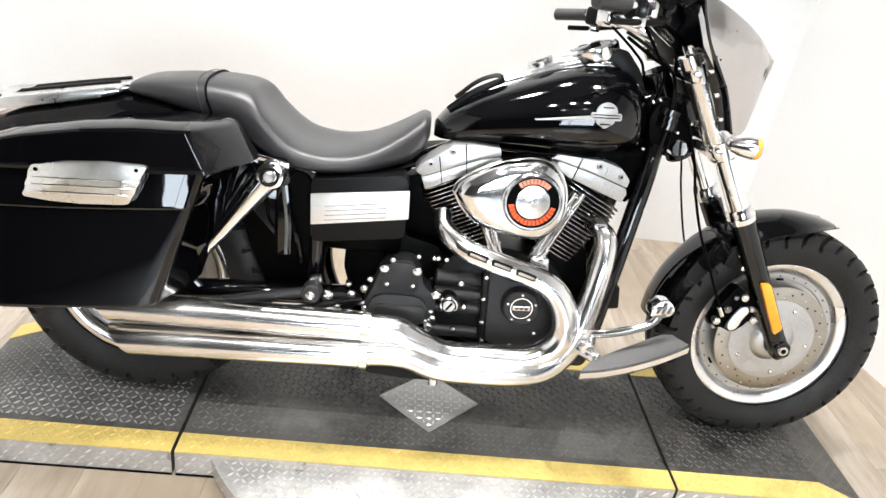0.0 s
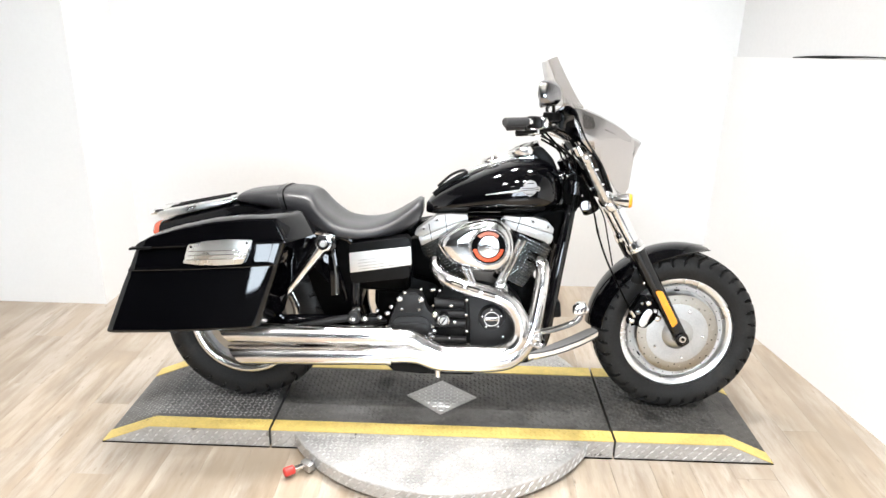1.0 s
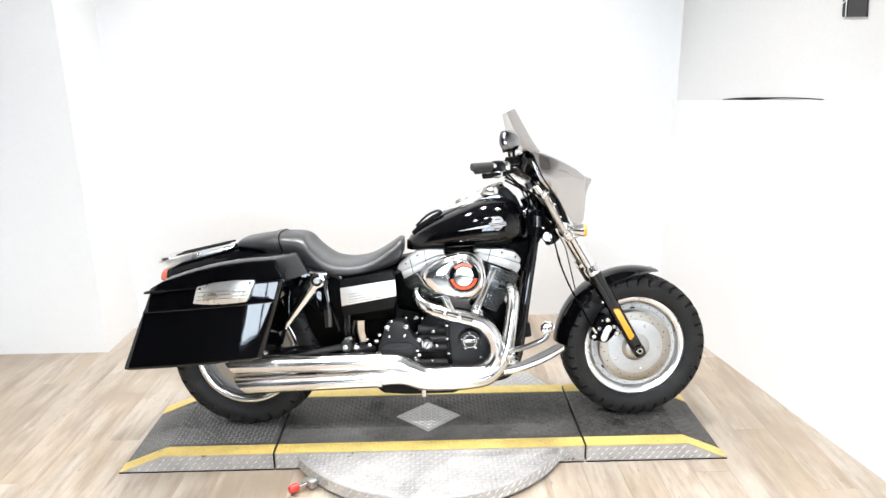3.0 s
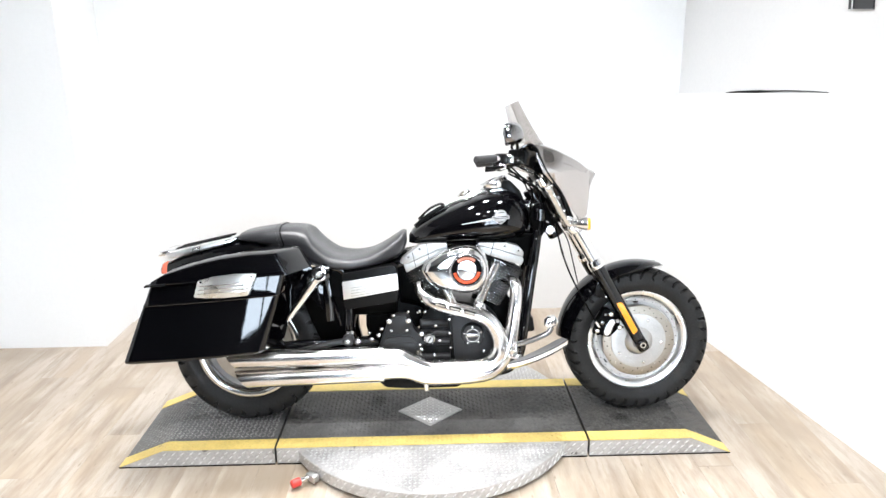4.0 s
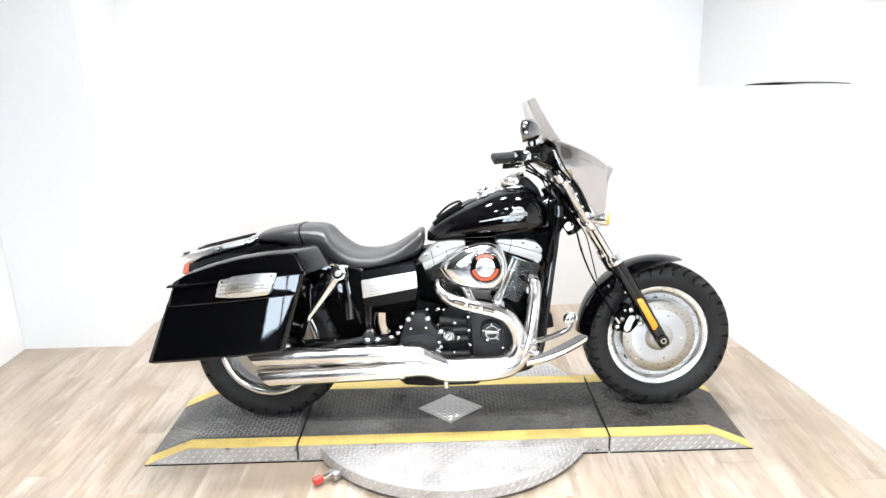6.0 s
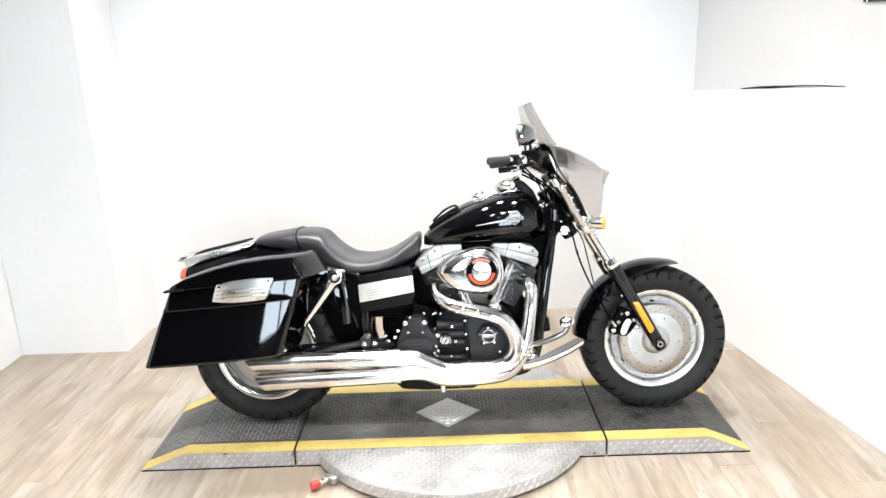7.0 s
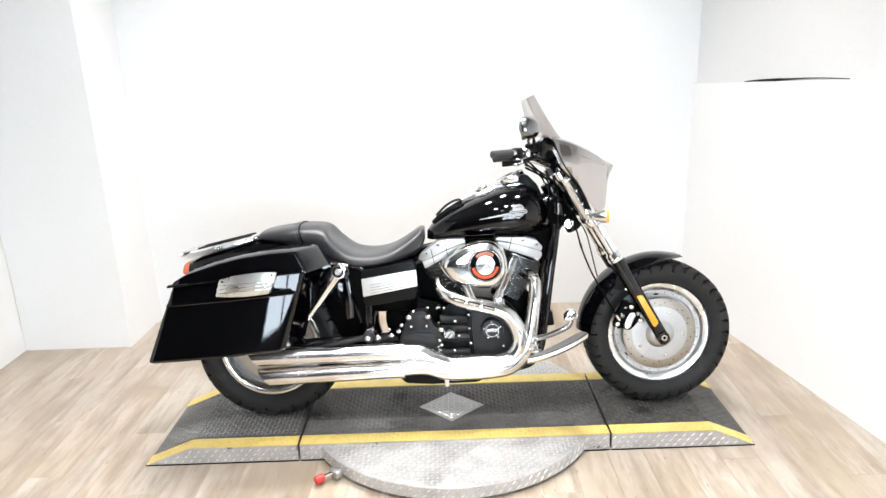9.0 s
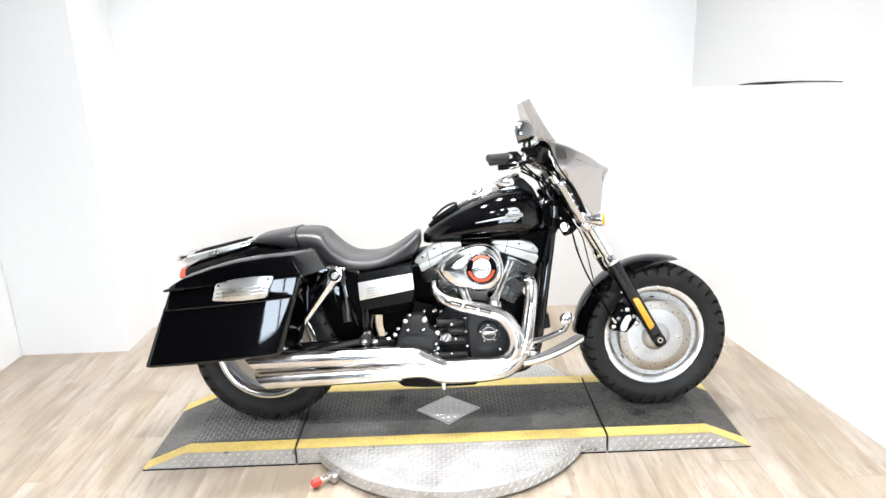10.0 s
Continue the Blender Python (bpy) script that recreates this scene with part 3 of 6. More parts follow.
def stripe(points, y0, y1):
    """A painted strip over a run of (x, z) points."""
    bm = bmesh.new()
    a = [bm.verts.new((x, y0, z)) for x, z in points]
    b = [bm.verts.new((x, y1, z)) for x, z in points]
    for k in range(len(a) - 1):
        bm.faces.new((a[k], a[k + 1], b[k + 1], b[k]))
    r = bmesh.ops.extrude_face_region(bm, geom=bm.faces[:])
    bmesh.ops.translate(bm, vec=(0, 0, 0.003), verts=[v for v in r["geom"] if isinstance(v, bmesh.types.BMVert)])
    return bm


def plate_unit(name, prof, xs, label, slope, plate=None, lug=None):
    """One plate: dark tread top, bright front edge, yellow strips."""
    e = tagged(new(name), label, "ramp", "motorcycle lift platform")
    part("deck", profile_solid(prof, FRONT + 0.004, REAR - 0.004, 0.002), plate or DARK_PLATE, e, "worn black tread plate", smooth=False)
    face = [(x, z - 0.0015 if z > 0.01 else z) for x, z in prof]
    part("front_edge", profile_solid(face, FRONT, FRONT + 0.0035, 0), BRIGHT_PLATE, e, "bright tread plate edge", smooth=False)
    lo, hi = min(xs), max(xs)
    # black strip in place of the shaded gap along the plate's foot
    part("base_gap_strip", box(((lo + hi) / 2, FRONT + 0.01, 0.002), (hi - lo, 0.026, 0.005)), BLACK_DEEP, e, "black strip for the dark gap under the edge", smooth=False)
    line = [(x, z) for x, z in prof if z > 0.0 or x in (XL, XR)]
    line = sorted(line)
    if slope:
        line = [(x, max(z, 0.0012)) for x, z in line]
    part("yellow_strip", stripe(line, FRONT, FRONT + 0.068), YELLOW, e, "scuffed yellow painted strip", smooth=False)
    part("yellow_strip", stripe(line, REAR - 0.07, REAR), YELLOW, e, "scuffed yellow painted strip", smooth=False)
    f = slope or (lambda x: TOP)
    me = lugs(lambda x, y: lo + 0.012 < x < hi - 0.012 and FRONT + 0.08 < y < REAR - 0.08 and not (abs(x + 0.115) / 0.148 + abs(y + 0.028) / 0.132 < 1.03), f)
    lug_part(me, lug or DARK_LUG, e, "raised tread lugs, worn shiny")
    me = lugs(lambda x, y: lo + 0.012 < x < hi - 0.012 and (FRONT + 0.01 < y < FRONT + 0.06), lambda x: f(x) + 0.0022)
    lug_part(me, YELLOW, e, "raised lugs under yellow paint")
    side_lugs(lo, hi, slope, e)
    return e


SL, SR = -1.218, 0.975


def slope_left(x):
    return TOP if x > SL else TOP * max(0.0, (x - XL) / (SL - XL))


def slope_right(x):
    return TOP if x < SR else TOP * max(0.0, (XR - x) / (XR - SR))


plate_unit("platform_end_ramp", [(XL, 0.0), (XA - 0.005, 0.0), (XA - 0.005, TOP), (SL, TOP), (XL, 0.002)], (XL, XA - 0.005), "black tread plate end ramp with scuffed yellow edge strips", slope_left)
plate_unit("platform_deck", [(XA + 0.004, 0.0), (XB - 0.005, 0.0), (XB - 0.005, TOP), (XA + 0.004, TOP)], (XA + 0.004, XB - 0.005), "black tread plate deck with yellow edge strips and worn paint", None, WORN_PLATE, WORN_LUG)
plate_unit("platform_end_ramp", [(XB + 0.004, 0.0), (XR, 0.0), (XR, 0.002), (SR, TOP), (XB + 0.004, TOP)], (XB + 0.004, XR), "black tread plate end ramp with scuffed yellow edge strips", slope_right, WORN_PLATE, WORN_LUG)

# bright diamond patch
dia = tagged(new("diamond_plate"), "bright diamond of bare tread plate on the black deck", "plate")
bm = bmesh.new()
ring = [bm.verts.new((x, y, TOP + 0.0005)) for x, y in ((-0.258, -0.025), (-0.115, -0.157), (0.03, -0.025), (-0.115, 0.1))]
f = bm.faces.new(ring)
r = bmesh.ops.extrude_face_region(bm, geom=[f])
bmesh.ops.translate(bm, vec=(0, 0, 0.0045), verts=[v for v in r["geom"] if isinstance(v, bmesh.types.BMVert)])
part("plate", bm, BRIGHT_PLATE, dia, smooth=False)
lug_part(lugs(lambda x, y: abs(x + 0.115) / 0.143 + abs(y + 0.028) / 0.128 < 0.9, lambda x: TOP + 0.005, turn=radians(45)), BRIGHT_LUG, dia, "raised bright lugs")
for bx in (-0.243, 0.014):
    part("bolt", lathe([(0.0, 0.004), (0.006, 0.0035), (0.0085, 0.0), (0, 0)], (bx, -0.025, TOP + 0.005), (0, 0, 1), 12), ALU_DULL, dia, "countersunk bolt")

# turntable
tt = tagged(new("turntable"), "round bright tread plate turntable under the lift platform", "turntable")
RT = 0.64
part("disc", lathe([(0, 0.012), (RT - 0.01, 0.012), (RT, 0.018), (RT, 0.066), (RT - 0.003, 0.07), (0, 0.07)], (TT.x, TT.y, 0), (0, 0, 1), 128), BRIGHT_PLATE, tt, angle=30)
part("base_ring", lathe([(0, 0.0), (RT - 0.02, 0.0), (RT - 0.02, 0.013), (0, 0.013)], (TT.x, TT.y, 0), (0, 0, 1), 96), BLACK_DEEP, tt, "black base ring")
lug_part(lugs(lambda x, y: (x - TT.x) ** 2 + (y - TT.y) ** 2 < (RT - 0.018) ** 2 and (y < FRONT - 0.012 or y > REAR + 0.012), lambda x: 0.07), BRIGHT_LUG, tt, "raised bright lugs")
verts, faces = [], []
for k in range(222):
    a0 = 2 * math.pi * k / 222

    def on_rim(u, o, a0=a0):
        return TT.x + (RT + o) * math.cos(a0 + u / RT), TT.y + (RT + o) * math.sin(a0 + u / RT)
    v, f = edge_lug(len(verts), on_rim, 0.03 + 0.024 * (k % 2), radians(40))
    verts += v
    faces += f
me = bpy.data.meshes.new("rim_pattern")
me.from_pydata(verts, [], faces)
lug_part(me, BRIGHT_LUG, tt, "raised lugs on the rim")

# locking pin at the turntable's rim
pin = tagged(new("turntable_lock"), "steel turntable latch with a red rubber handle", "latch")
part("bracket", box((-0.585, -0.44, 0.03), (0.05, 0.03, 0.03), 0.004, m=Matrix.Rotation(radians(-40), 4, "Z")), ALU_DULL, pin)
part("pin", rod((-0.565, -0.42, 0.035), (-0.64, -0.47, 0.03), 0.009, 12), CHROME, pin)
part("handle", rod((-0.628, -0.463, 0.03), (-0.66, -0.485, 0.028), 0.017, 16, bevel=0.004), RED_PLASTIC, pin, "red rubber handle")

# ---- motorcycle ----
bike = new("motorcycle")
bike.matrix_world = pose(0, 0, TOP + 0.002, -7, 0, 0)
tagged(bike, "gloss black cruiser motorcycle with chrome exhausts and a hard saddlebag", "motorcycle")

FA = Vector((0.81, 0, 0.319))
RA = Vector((-0.90, 0, 0.326))


def tyre(c, R, half, rim, parent, grooves):
    """A tyre with moulded grooves in its tread."""
    segs, n = 640, 60
    bm = bmesh.new()
    rings = []
    prof = []
    for k in range(n + 1):
        u = -1 + 2 * k / n
        ang = u * radians(118)
        y = half * math.sin(ang) / math.sin(radians(90)) if abs(ang) < math.pi / 2 else math.copysign(half * (1 - 0.18 * ((abs(ang) - math.pi / 2) / 0.49) ** 2), ang)
        drop = (R - rim)
        rr = R - drop * ((1 - math.cos(ang)) / (1 - math.cos(radians(118)))) ** 1.6
        prof.append((rr, y, u))
    for s in range(segs):
        th = 2 * math.pi * s / segs
        row = []
        for rr, y, u in prof:
            g = 0.0
            if abs(u) < 0.74:
                ph = (th * grooves / (2 * math.pi) + (0.5 if u > 0 else 0)) % 1.0
                path = 0.25 + 0.75 * abs(u) - 0.22 * math.sin(abs(u) * 8)
                dist = abs(((ph - path + 0.5) % 1.0) - 0.5)
                if dist < 0.1 and 0.1 < abs(u) < 0.66 + 0.05 * (int(th * grooves / (2 * math.pi)) % 2):
                    g = 0.011
                if abs(abs(u) - 0.33 - 0.04 * math.sin(th * grooves)) < 0.022:
                    g = 0.005
                if 0.03 < abs(u) < 0.085:
                    g = 0.005
            ang = u * radians(118)
            r2, y2 = rr - g * max(0.0, math.cos(ang)), y - g * math.sin(ang)
            row.append(bm.verts.new((c.x + r2 * math.cos(th), c.y + y2, c.z + r2 * math.sin(th))))
        rings.append(row)
    for s in range(segs):
        a, b = rings[s], rings[(s + 1) % segs]
        for k in range(n):
            bm.faces.new((a[k], b[k], b[k + 1], a[k + 1]))
    return part("tyre", bm, RUBBER, parent, "black road tyre with moulded tread", angle=22)


def front_wheel():
    rim = lathe([(0.2, -0.05), (0.214, -0.0555), (0.222, -0.057), (0.229, -0.053), (0.23, -0.046), (0.227, -0.036), (0.205, -0.022), (0.197, 0), (0.205, 0.022), (0.227, 0.036), (0.23, 0.05), (0.222, 0.057), (0.205, 0.05), (0.19, 0.02), (0.184, 0), (0.184, -0.028), (0.192, -0.034), (0.195, -0.046)], FA, (0, 1, 0), 112, closed=True)
    w = part("front_wheel", rim, ALU_RIM, bike, "polished aluminium disc wheel", angle=50)
    tyre(FA, 0.321, 0.078, 0.222, w, 36)
    part("wheel_disc", lathe([(0, -0.034), (0.06, -0.034), (0.1, -0.034), (0.168, -0.034), (0.17, -0.037), (0.186, -0.038), (0.19, -0.03), (0.19, 0.03), (0.15, 0.02), (0.06, 0.034), (0, 0.034)], FA, (0, 1, 0), 96), ALU_SATIN, w, "satin cast wheel disc")
    part("brake_disc", lathe([(0.118, -0.072), (0.1575, -0.072), (0.159, -0.071), (0.159, -0.0675), (0.118, -0.067)], FA, (0, 1, 0), 96, closed=True), DISC, w, "drilled steel brake disc")
    for k in range(40):
        a = 2 * math.pi * k / 40
        r = (0.151, 0.139, 0.128, 0.139)[k % 4]
        part("disc_hole", lathe([(0, -0.0726), (0.0027, -0.0726), (0.0027, -0.07), (0, -0.07)], FA + Vector((r * math.cos(a), 0, r * math.sin(a))), (0, 1, 0), 8), (BLACK_DEEP, CHROME, BLACK_SATIN)[k % 3], w)
    part("disc_carrier", lathe([(0.03, -0.06), (0.045, -0.066), (0.118, -0.066), (0.121, -0.07), (0.1205, -0.0745), (0.114, -0.0755), (0.062, -0.0755), (0.056, -0.08), (0.046, -0.088), (0.03, -0.09)], FA, (0, 1, 0), 64), ALU_SATIN, w, "satin disc carrier")
    # flat ovals in a darker metal give the shade of the carrier's hollows
    for k in range(5):
        a0 = 2 * math.pi * k / 5 + 0.55
        pts = [(FA.x + 0.093 * math.cos(a0) + 0.017 * math.cos(q) * math.cos(a0) - 0.024 * math.sin(q) * math.sin(a0), FA.z + 0.093 * math.sin(a0) + 0.017 * math.cos(q) * math.sin(a0) + 0.024 * math.sin(q) * math.cos(a0)) for q in (2 * math.pi * j / 18 for j in range(18))]
        part("carrier_slot_shade", slab(pts, -0.0762, -0.07, 0), ALU_CAST, w, "flat darker oval, a carrier hollow's shade in its colour", smooth=False)
    for k in range(5):
        a = 2 * math.pi * k / 5 + 1.18
        bolt(FA.x + 0.1 * math.cos(a), -0.077, FA.z + 0.1 * math.sin(a), 0.0065, w)
    for k in range(28):
        a = 2 * math.pi * k / 28 + 0.05
        bolt(FA.x + 0.1785 * math.cos(a), -0.0385, FA.z + 0.1785 * math.sin(a), 0.0022, w, BLACK_SATIN if k % 3 else BLACK_DEEP, 0.001)
    for a in (1.62, 3.78):
        pts = [(FA.x + r * math.cos(a + q), FA.z + r * math.sin(a + q)) for r, q in ((0.166, -0.07), (0.172, -0.06), (0.172, 0.05), (0.166, 0.06))]
        part("balance_weight", slab(rounded(pts, 0.002, 2), -0.0405, -0.036, 0.0006), BLACK_DEEP, w, "small black balance weight")
    part("axle_boss", lathe([(0.01, -0.136), (0.021, -0.136), (0.025, -0.132), (0.026, -0.12), (0.01, -0.12)], FA, (0, 1, 0), 32, closed=True), BLACK_GLOSS, w, "gloss black axle boss")
    part("axle_nut", lathe([(0, -0.139), (0.0065, -0.139), (0.0075, -0.143), (0.0125, -0.143), (0.014, -0.14), (0.014, -0.115), (0, -0.115)], FA, (0, 1, 0), 24), CHROME, w, "chrome axle nut with a hollow end")
    part("axle_hole", lathe([(0, -0.1395), (0.0062, -0.1395), (0.0062, -0.138), (0, -0.138)], FA, (0, 1, 0), 16), BLACK_DEEP, w)
    return w


front_wheel()


def rear_wheel():
    rim = lathe([(0.198, -0.07), (0.222, -0.078), (0.23, -0.072), (0.227, -0.058), (0.2, -0.03), (0.195, 0), (0.2, 0.03), (0.227, 0.058), (0.23, 0.072), (0.198, 0.07), (0.185, 0.02), (0.184, 0), (0.186, -0.04)], RA, (0, 1, 0), 96, closed=True)
    w = part("rear_wheel", rim, ALU, bike, "polished aluminium disc wheel", angle=60)
    tyre(RA, 0.329, 0.098, 0.224, w, 30)
    part("wheel_disc", lathe([(0, -0.05), (0.06, -0.05), (0.085, -0.03), (0.15, -0.024), (0.186, -0.05), (0.188, 0.05), (0.15, 0.03), (0.06, 0.05), (0, 0.05)], RA, (0, 1, 0), 72), ALU_SATIN, w, "satin cast wheel disc")
    part("brake_disc", lathe([(0.095, -0.088), (0.146, -0.088), (0.146, -0.083), (0.095, -0.083)], RA, (0, 1, 0), 72, closed=True), DISC, w, "steel brake disc")
    part("axle", lathe([(0, -0.15), (0.014, -0.15), (0.016, -0.14), (0.016, 0.14), (0, 0.14)], RA, (0, 1, 0), 24), BLACK_DEEP, w)


rear_wheel()

# -- front end --
RAKE = radians(30)
UP = Vector((-math.sin(RAKE), 0, math.cos(RAKE)))


def on_fork(s, w=0.0, ahead=0.0):
    """s metres up the fork line from the axle."""
    return FA + UP * s + Vector((math.cos(RAKE) * ahead, w, math.sin(RAKE) * ahead))


for w in (-0.105, 0.105):
    lower = part("fork_leg", rod(on_fork(-0.03, w), on_fork(0.4, w), 0.026, 24, r2=0.031, bevel=0.008), BLACK_GLOSS, bike, "gloss black fork lower leg")
    part("dust_cover", lathe([(0.026, 0.392), (0.034, 0.394), (0.035, 0.408), (0.0325, 0.412), (0.0325, 0.425), (0.029, 0.432), (0.02, 0.432)], FA + Vector((0, w, 0)), UP, 28), CHROME, lower, "chrome dust cover")
    tubep = part("fork_tube", rod(on_fork(0.43, w), on_fork(0.87, w), 0.0265, 24), CHROME, bike, "chrome fork tube")
    part("upper_cover", rod(on_fork(0.62, w, -0.006), on_fork(0.79, w, -0.006), 0.035, 24, bevel=0.004), ALU if w < 0 else BLACK_GLOSS, tubep)
    part("fork_cap", lathe([(0, 0.02), (0.018, 0.02), (0.023, 0.015), (0.024, -0.014), (0.02, -0.02), (0, -0.02)], (0.366, 1.3 * w, 1.03), (-0.5, 0, 0.87), 24), CHROME, tubep, "chrome clamp over the fork")
    part("axle_clamp", box(FA + Vector((0.0, w, -0.0)), (0.05, 0.05, 0.075), 0.015, 3, m=Matrix.Rotation(-RAKE, 4, "Y")), BLACK_GLOSS, lower)
for s, nm in ((0.6, "lower_fork_clamp"), (0.8, "upper_fork_clamp")):
    bm = box(on_fork(s), (0.075, 0.28, 0.045), 0.016, 3, m=Matrix.Rotation(-RAKE, 4, "Y"))
    for w in (-0.105, 0.105):
        bm = lathe([(0, -0.026), (0.034, -0.026), (0.038, -0.022), (0.038, 0.022), (0.034, 0.026), (0, 0.026)], on_fork(s, w), UP, 28, bm)
    part(nm, bm, CHROME, bike, "chrome fork clamp")
part("steering_head", rod(on_fork(0.58, 0, -0.075), on_fork(0.82, 0, -0.075), 0.035, 24, bevel=0.005), BLACK_GLOSS, bike)
part("head_gusset", slab([(0.27, 0.80), (0.40, 0.80), (0.43, 0.87), (0.375, 0.93), (0.33, 0.928), (0.28, 0.9)], -0.035, 0.035, 0.008), BLACK_GLOSS, bike)
part("horn", lathe([(0, -0.03), (0.018, -0.03), (0.022, -0.025), (0.022, 0.01), (0, 0.01)], (0.412, -0.06, 0.82), (0, 1, 0), 24), CHROME, bike, "round chrome steering lock cap")
# added black filler for the dark clutter round the steering head
part("neck_fill", slab(rounded([(0.32, 0.885), (0.335, 0.92), (0.362, 0.938), (0.388, 0.93), (0.443, 0.86), (0.43, 0.83), (0.387, 0.815), (0.335, 0.825)], 0.01), -0.085, 0.03, 0.008), BLACK_DEEP, bike, "black block filling the dark space round the steering head")
for x, h in ((0.366, 0.905), (0.367, 0.889), (0.366, 0.873)):
    part("harness_clip", lathe([(0.02, -0.01), (0.026, -0.008), (0.026, 0.008), (0.02, 0.01)], (x, -0.088, h), (0.25, 0, 1), 20, closed=True), BLACK_GLOSS, bike)
for k, mat in enumerate((BLACK_SATIN, BLACK_DEEP)):
    part("wiring_loom", tube([(0.235, -0.04 - 0.02 * k, 1.075 - 0.012 * k), (0.275, -0.05, 1.056 - 0.014 * k), (0.318, -0.06, 1.03 - 0.012 * k), (0.352, -0.075, 1.0), (0.366, -0.09, 0.96), (0.368 + 0.01 * k, -0.092, 0.88), (0.362 + 0.014 * k, -0.09, 0.8)], 0.0042, 8), mat, bike, "black wiring loom")
for x, h in ((0.335, 0.932), (0.318, 0.925), (0.425, 0.885), (0.395, 0.86)):
    bolt(x, -0.092, h, 0.005, bike, CHROME, 0.006)
part("wiring_box", slab([(0.315, 0.85), (0.36, 0.84), (0.385, 0.925), (0.345, 0.93)], -0.06, 0.0, 0.012), BLACK_SATIN, bike)
ref = slab(rounded([(0.688, 0.507), (0.713, 0.512), (0.783, 0.388), (0.764, 0.368)], 0.008), -0.150, -0.136, 0.002)
part("fork_reflector", ref, AMBER, bike, "amber reflector strip")


def front_fender():
    grid = []
    R = 0.352
    for k in range(41):
        a = radians(177 - (177 - 73) * k / 40)
        row = []
        for j in range(17):
            u = -1 + 2 * j / 16
            rr = R - (0.05 - 0.02 * max(0, (k - 16) / 24)) * abs(u) ** 2.4 * (1 - 0.8 * max(0, (k - 30) / 10) ** 1.5) + (0.005 if abs(u) > 0.95 else 0)
            tip = 1.0 - 0.5 * max(0, (k - 32) / 8) ** 2
            row.append((FA.x + rr * math.cos(a), 0.095 * u * tip, FA.z + rr * math.sin(a)))
        grid.append(row)
    fd = part("front_fender", sheet(grid, 0.003), BLACK_GLOSS, bike, "gloss black front mudguard")
    part("fender_bracket", slab(rounded([(0.60, 0.53), (0.645, 0.52), (0.66, 0.55), (0.62, 0.59)], 0.012), -0.098, -0.09, 0.003), BLACK_SATIN, fd)
    for p in ((0.64, 0.565), (0.655, 0.53)):
        bolt(p[0], -0.1, p[1], 0.008, fd)


front_fender()


def caliper():
    body = slab(rounded([(0.613, 0.424), (0.63, 0.452), (0.644, 0.479), (0.667, 0.476), (0.679, 0.464), (0.7, 0.458), (0.713, 0.432), (0.712, 0.405), (0.695, 0.377), (0.668, 0.352), (0.651, 0.355), (0.627, 0.364), (0.606, 0.355), (0.6, 0.374), (0.61, 0.397)], 0.008), -0.118, -0.078, 0.006)
    c = part("brake_caliper", body, BLACK_DEEP, bike, "black four-piston brake caliper")
    bean = [(0.643, 0.367), (0.654, 0.36), (0.668, 0.369), (0.679, 0.403), (0.69, 0.419), (0.683, 0.433), (0.667, 0.431), (0.652, 0.408), (0.642, 0.384)]
    bean = rounded(bean, 0.008, 4)
    cx, cz = 0.665, 0.398
    part("caliper_boss", slab([(cx + (x - cx) * 1.22, cz + (h - cz) * 1.12) for x, h in bean], -0.128, -0.112, 0.004), BLACK_GLOSS, c, "gloss black raised caliper half")
    part("caliper_plate", slab(bean, -0.1315, -0.125, 0.002), ALU_BRUSHED, c, "bean-shaped bare aluminium plate")
    for x, h, r, mat in ((0.672, 0.456, 0.012, CHROME), (0.712, 0.394, 0.0125, CHROME), (0.613, 0.382, 0.0115, CHROME), (0.7, 0.424, 0.008, ALU_DULL), (0.647, 0.454, 0.0085, DARK_CHROME), (0.634, 0.418, 0.012, DARK_CHROME), (0.606, 0.364, 0.006, ALU_DULL)):
        bolt(x, -0.12, h, r, c, mat, 0.009)
    part("hose_fitting", rod((0.602, -0.133, 0.428), (0.621, -0.128, 0.4), 0.0065, 12, bevel=0.0015), ALU, c, "silver hose fitting")
    hose = part("brake_hose", tube([(0.39, -0.09, 0.93), (0.418, -0.12, 0.86), (0.438, -0.14, 0.792), (0.455, -0.148, 0.723), (0.494, -0.15, 0.624), (0.55, -0.148, 0.52), (0.603, -0.135, 0.427)], 0.0036, 8), BLACK_DEEP, bike, "black brake hose")
    part("hose_clip", rod((0.4495, -0.1475, 0.744), (0.4545, -0.148, 0.726), 0.0052, 10), BLACK_SATIN, hose)
    part("clutch_cable", tube([(0.45, 0.06, 0.86), (0.5, 0.13, 0.8), (0.545, 0.19, 0.73), (0.565, 0.2, 0.66), (0.586, 0.165, 0.548), (0.6, 0.12, 0.47)], 0.003, 8), BLACK_DEEP, bike, "thin black cable on the far side of the fork")


caliper()


def turn_signal():
    body = lathe([(0, -0.045), (0.011, -0.04), (0.021, -0.018), (0.026, 0.006), (0.027, 0.016), (0.025, 0.018), (0, 0.018)], (0.53, -0.185, 0.858), (1, -0.15, 0), 32)
    t = part("turn_signal", body, CHROME, bike, "chrome bullet turn signal")
    part("lens", lathe([(0.025, 0.017), (0.026, 0.023), (0.022, 0.029), (0, 0.031)], (0.53, -0.185, 0.858), (1, -0.15, 0), 32), AMBER, t, "amber lens")
    part("stalk", rod((0.505, -0.12, 0.862), (0.522, -0.175, 0.858), 0.01, 16), CHROME, t)


turn_signal()


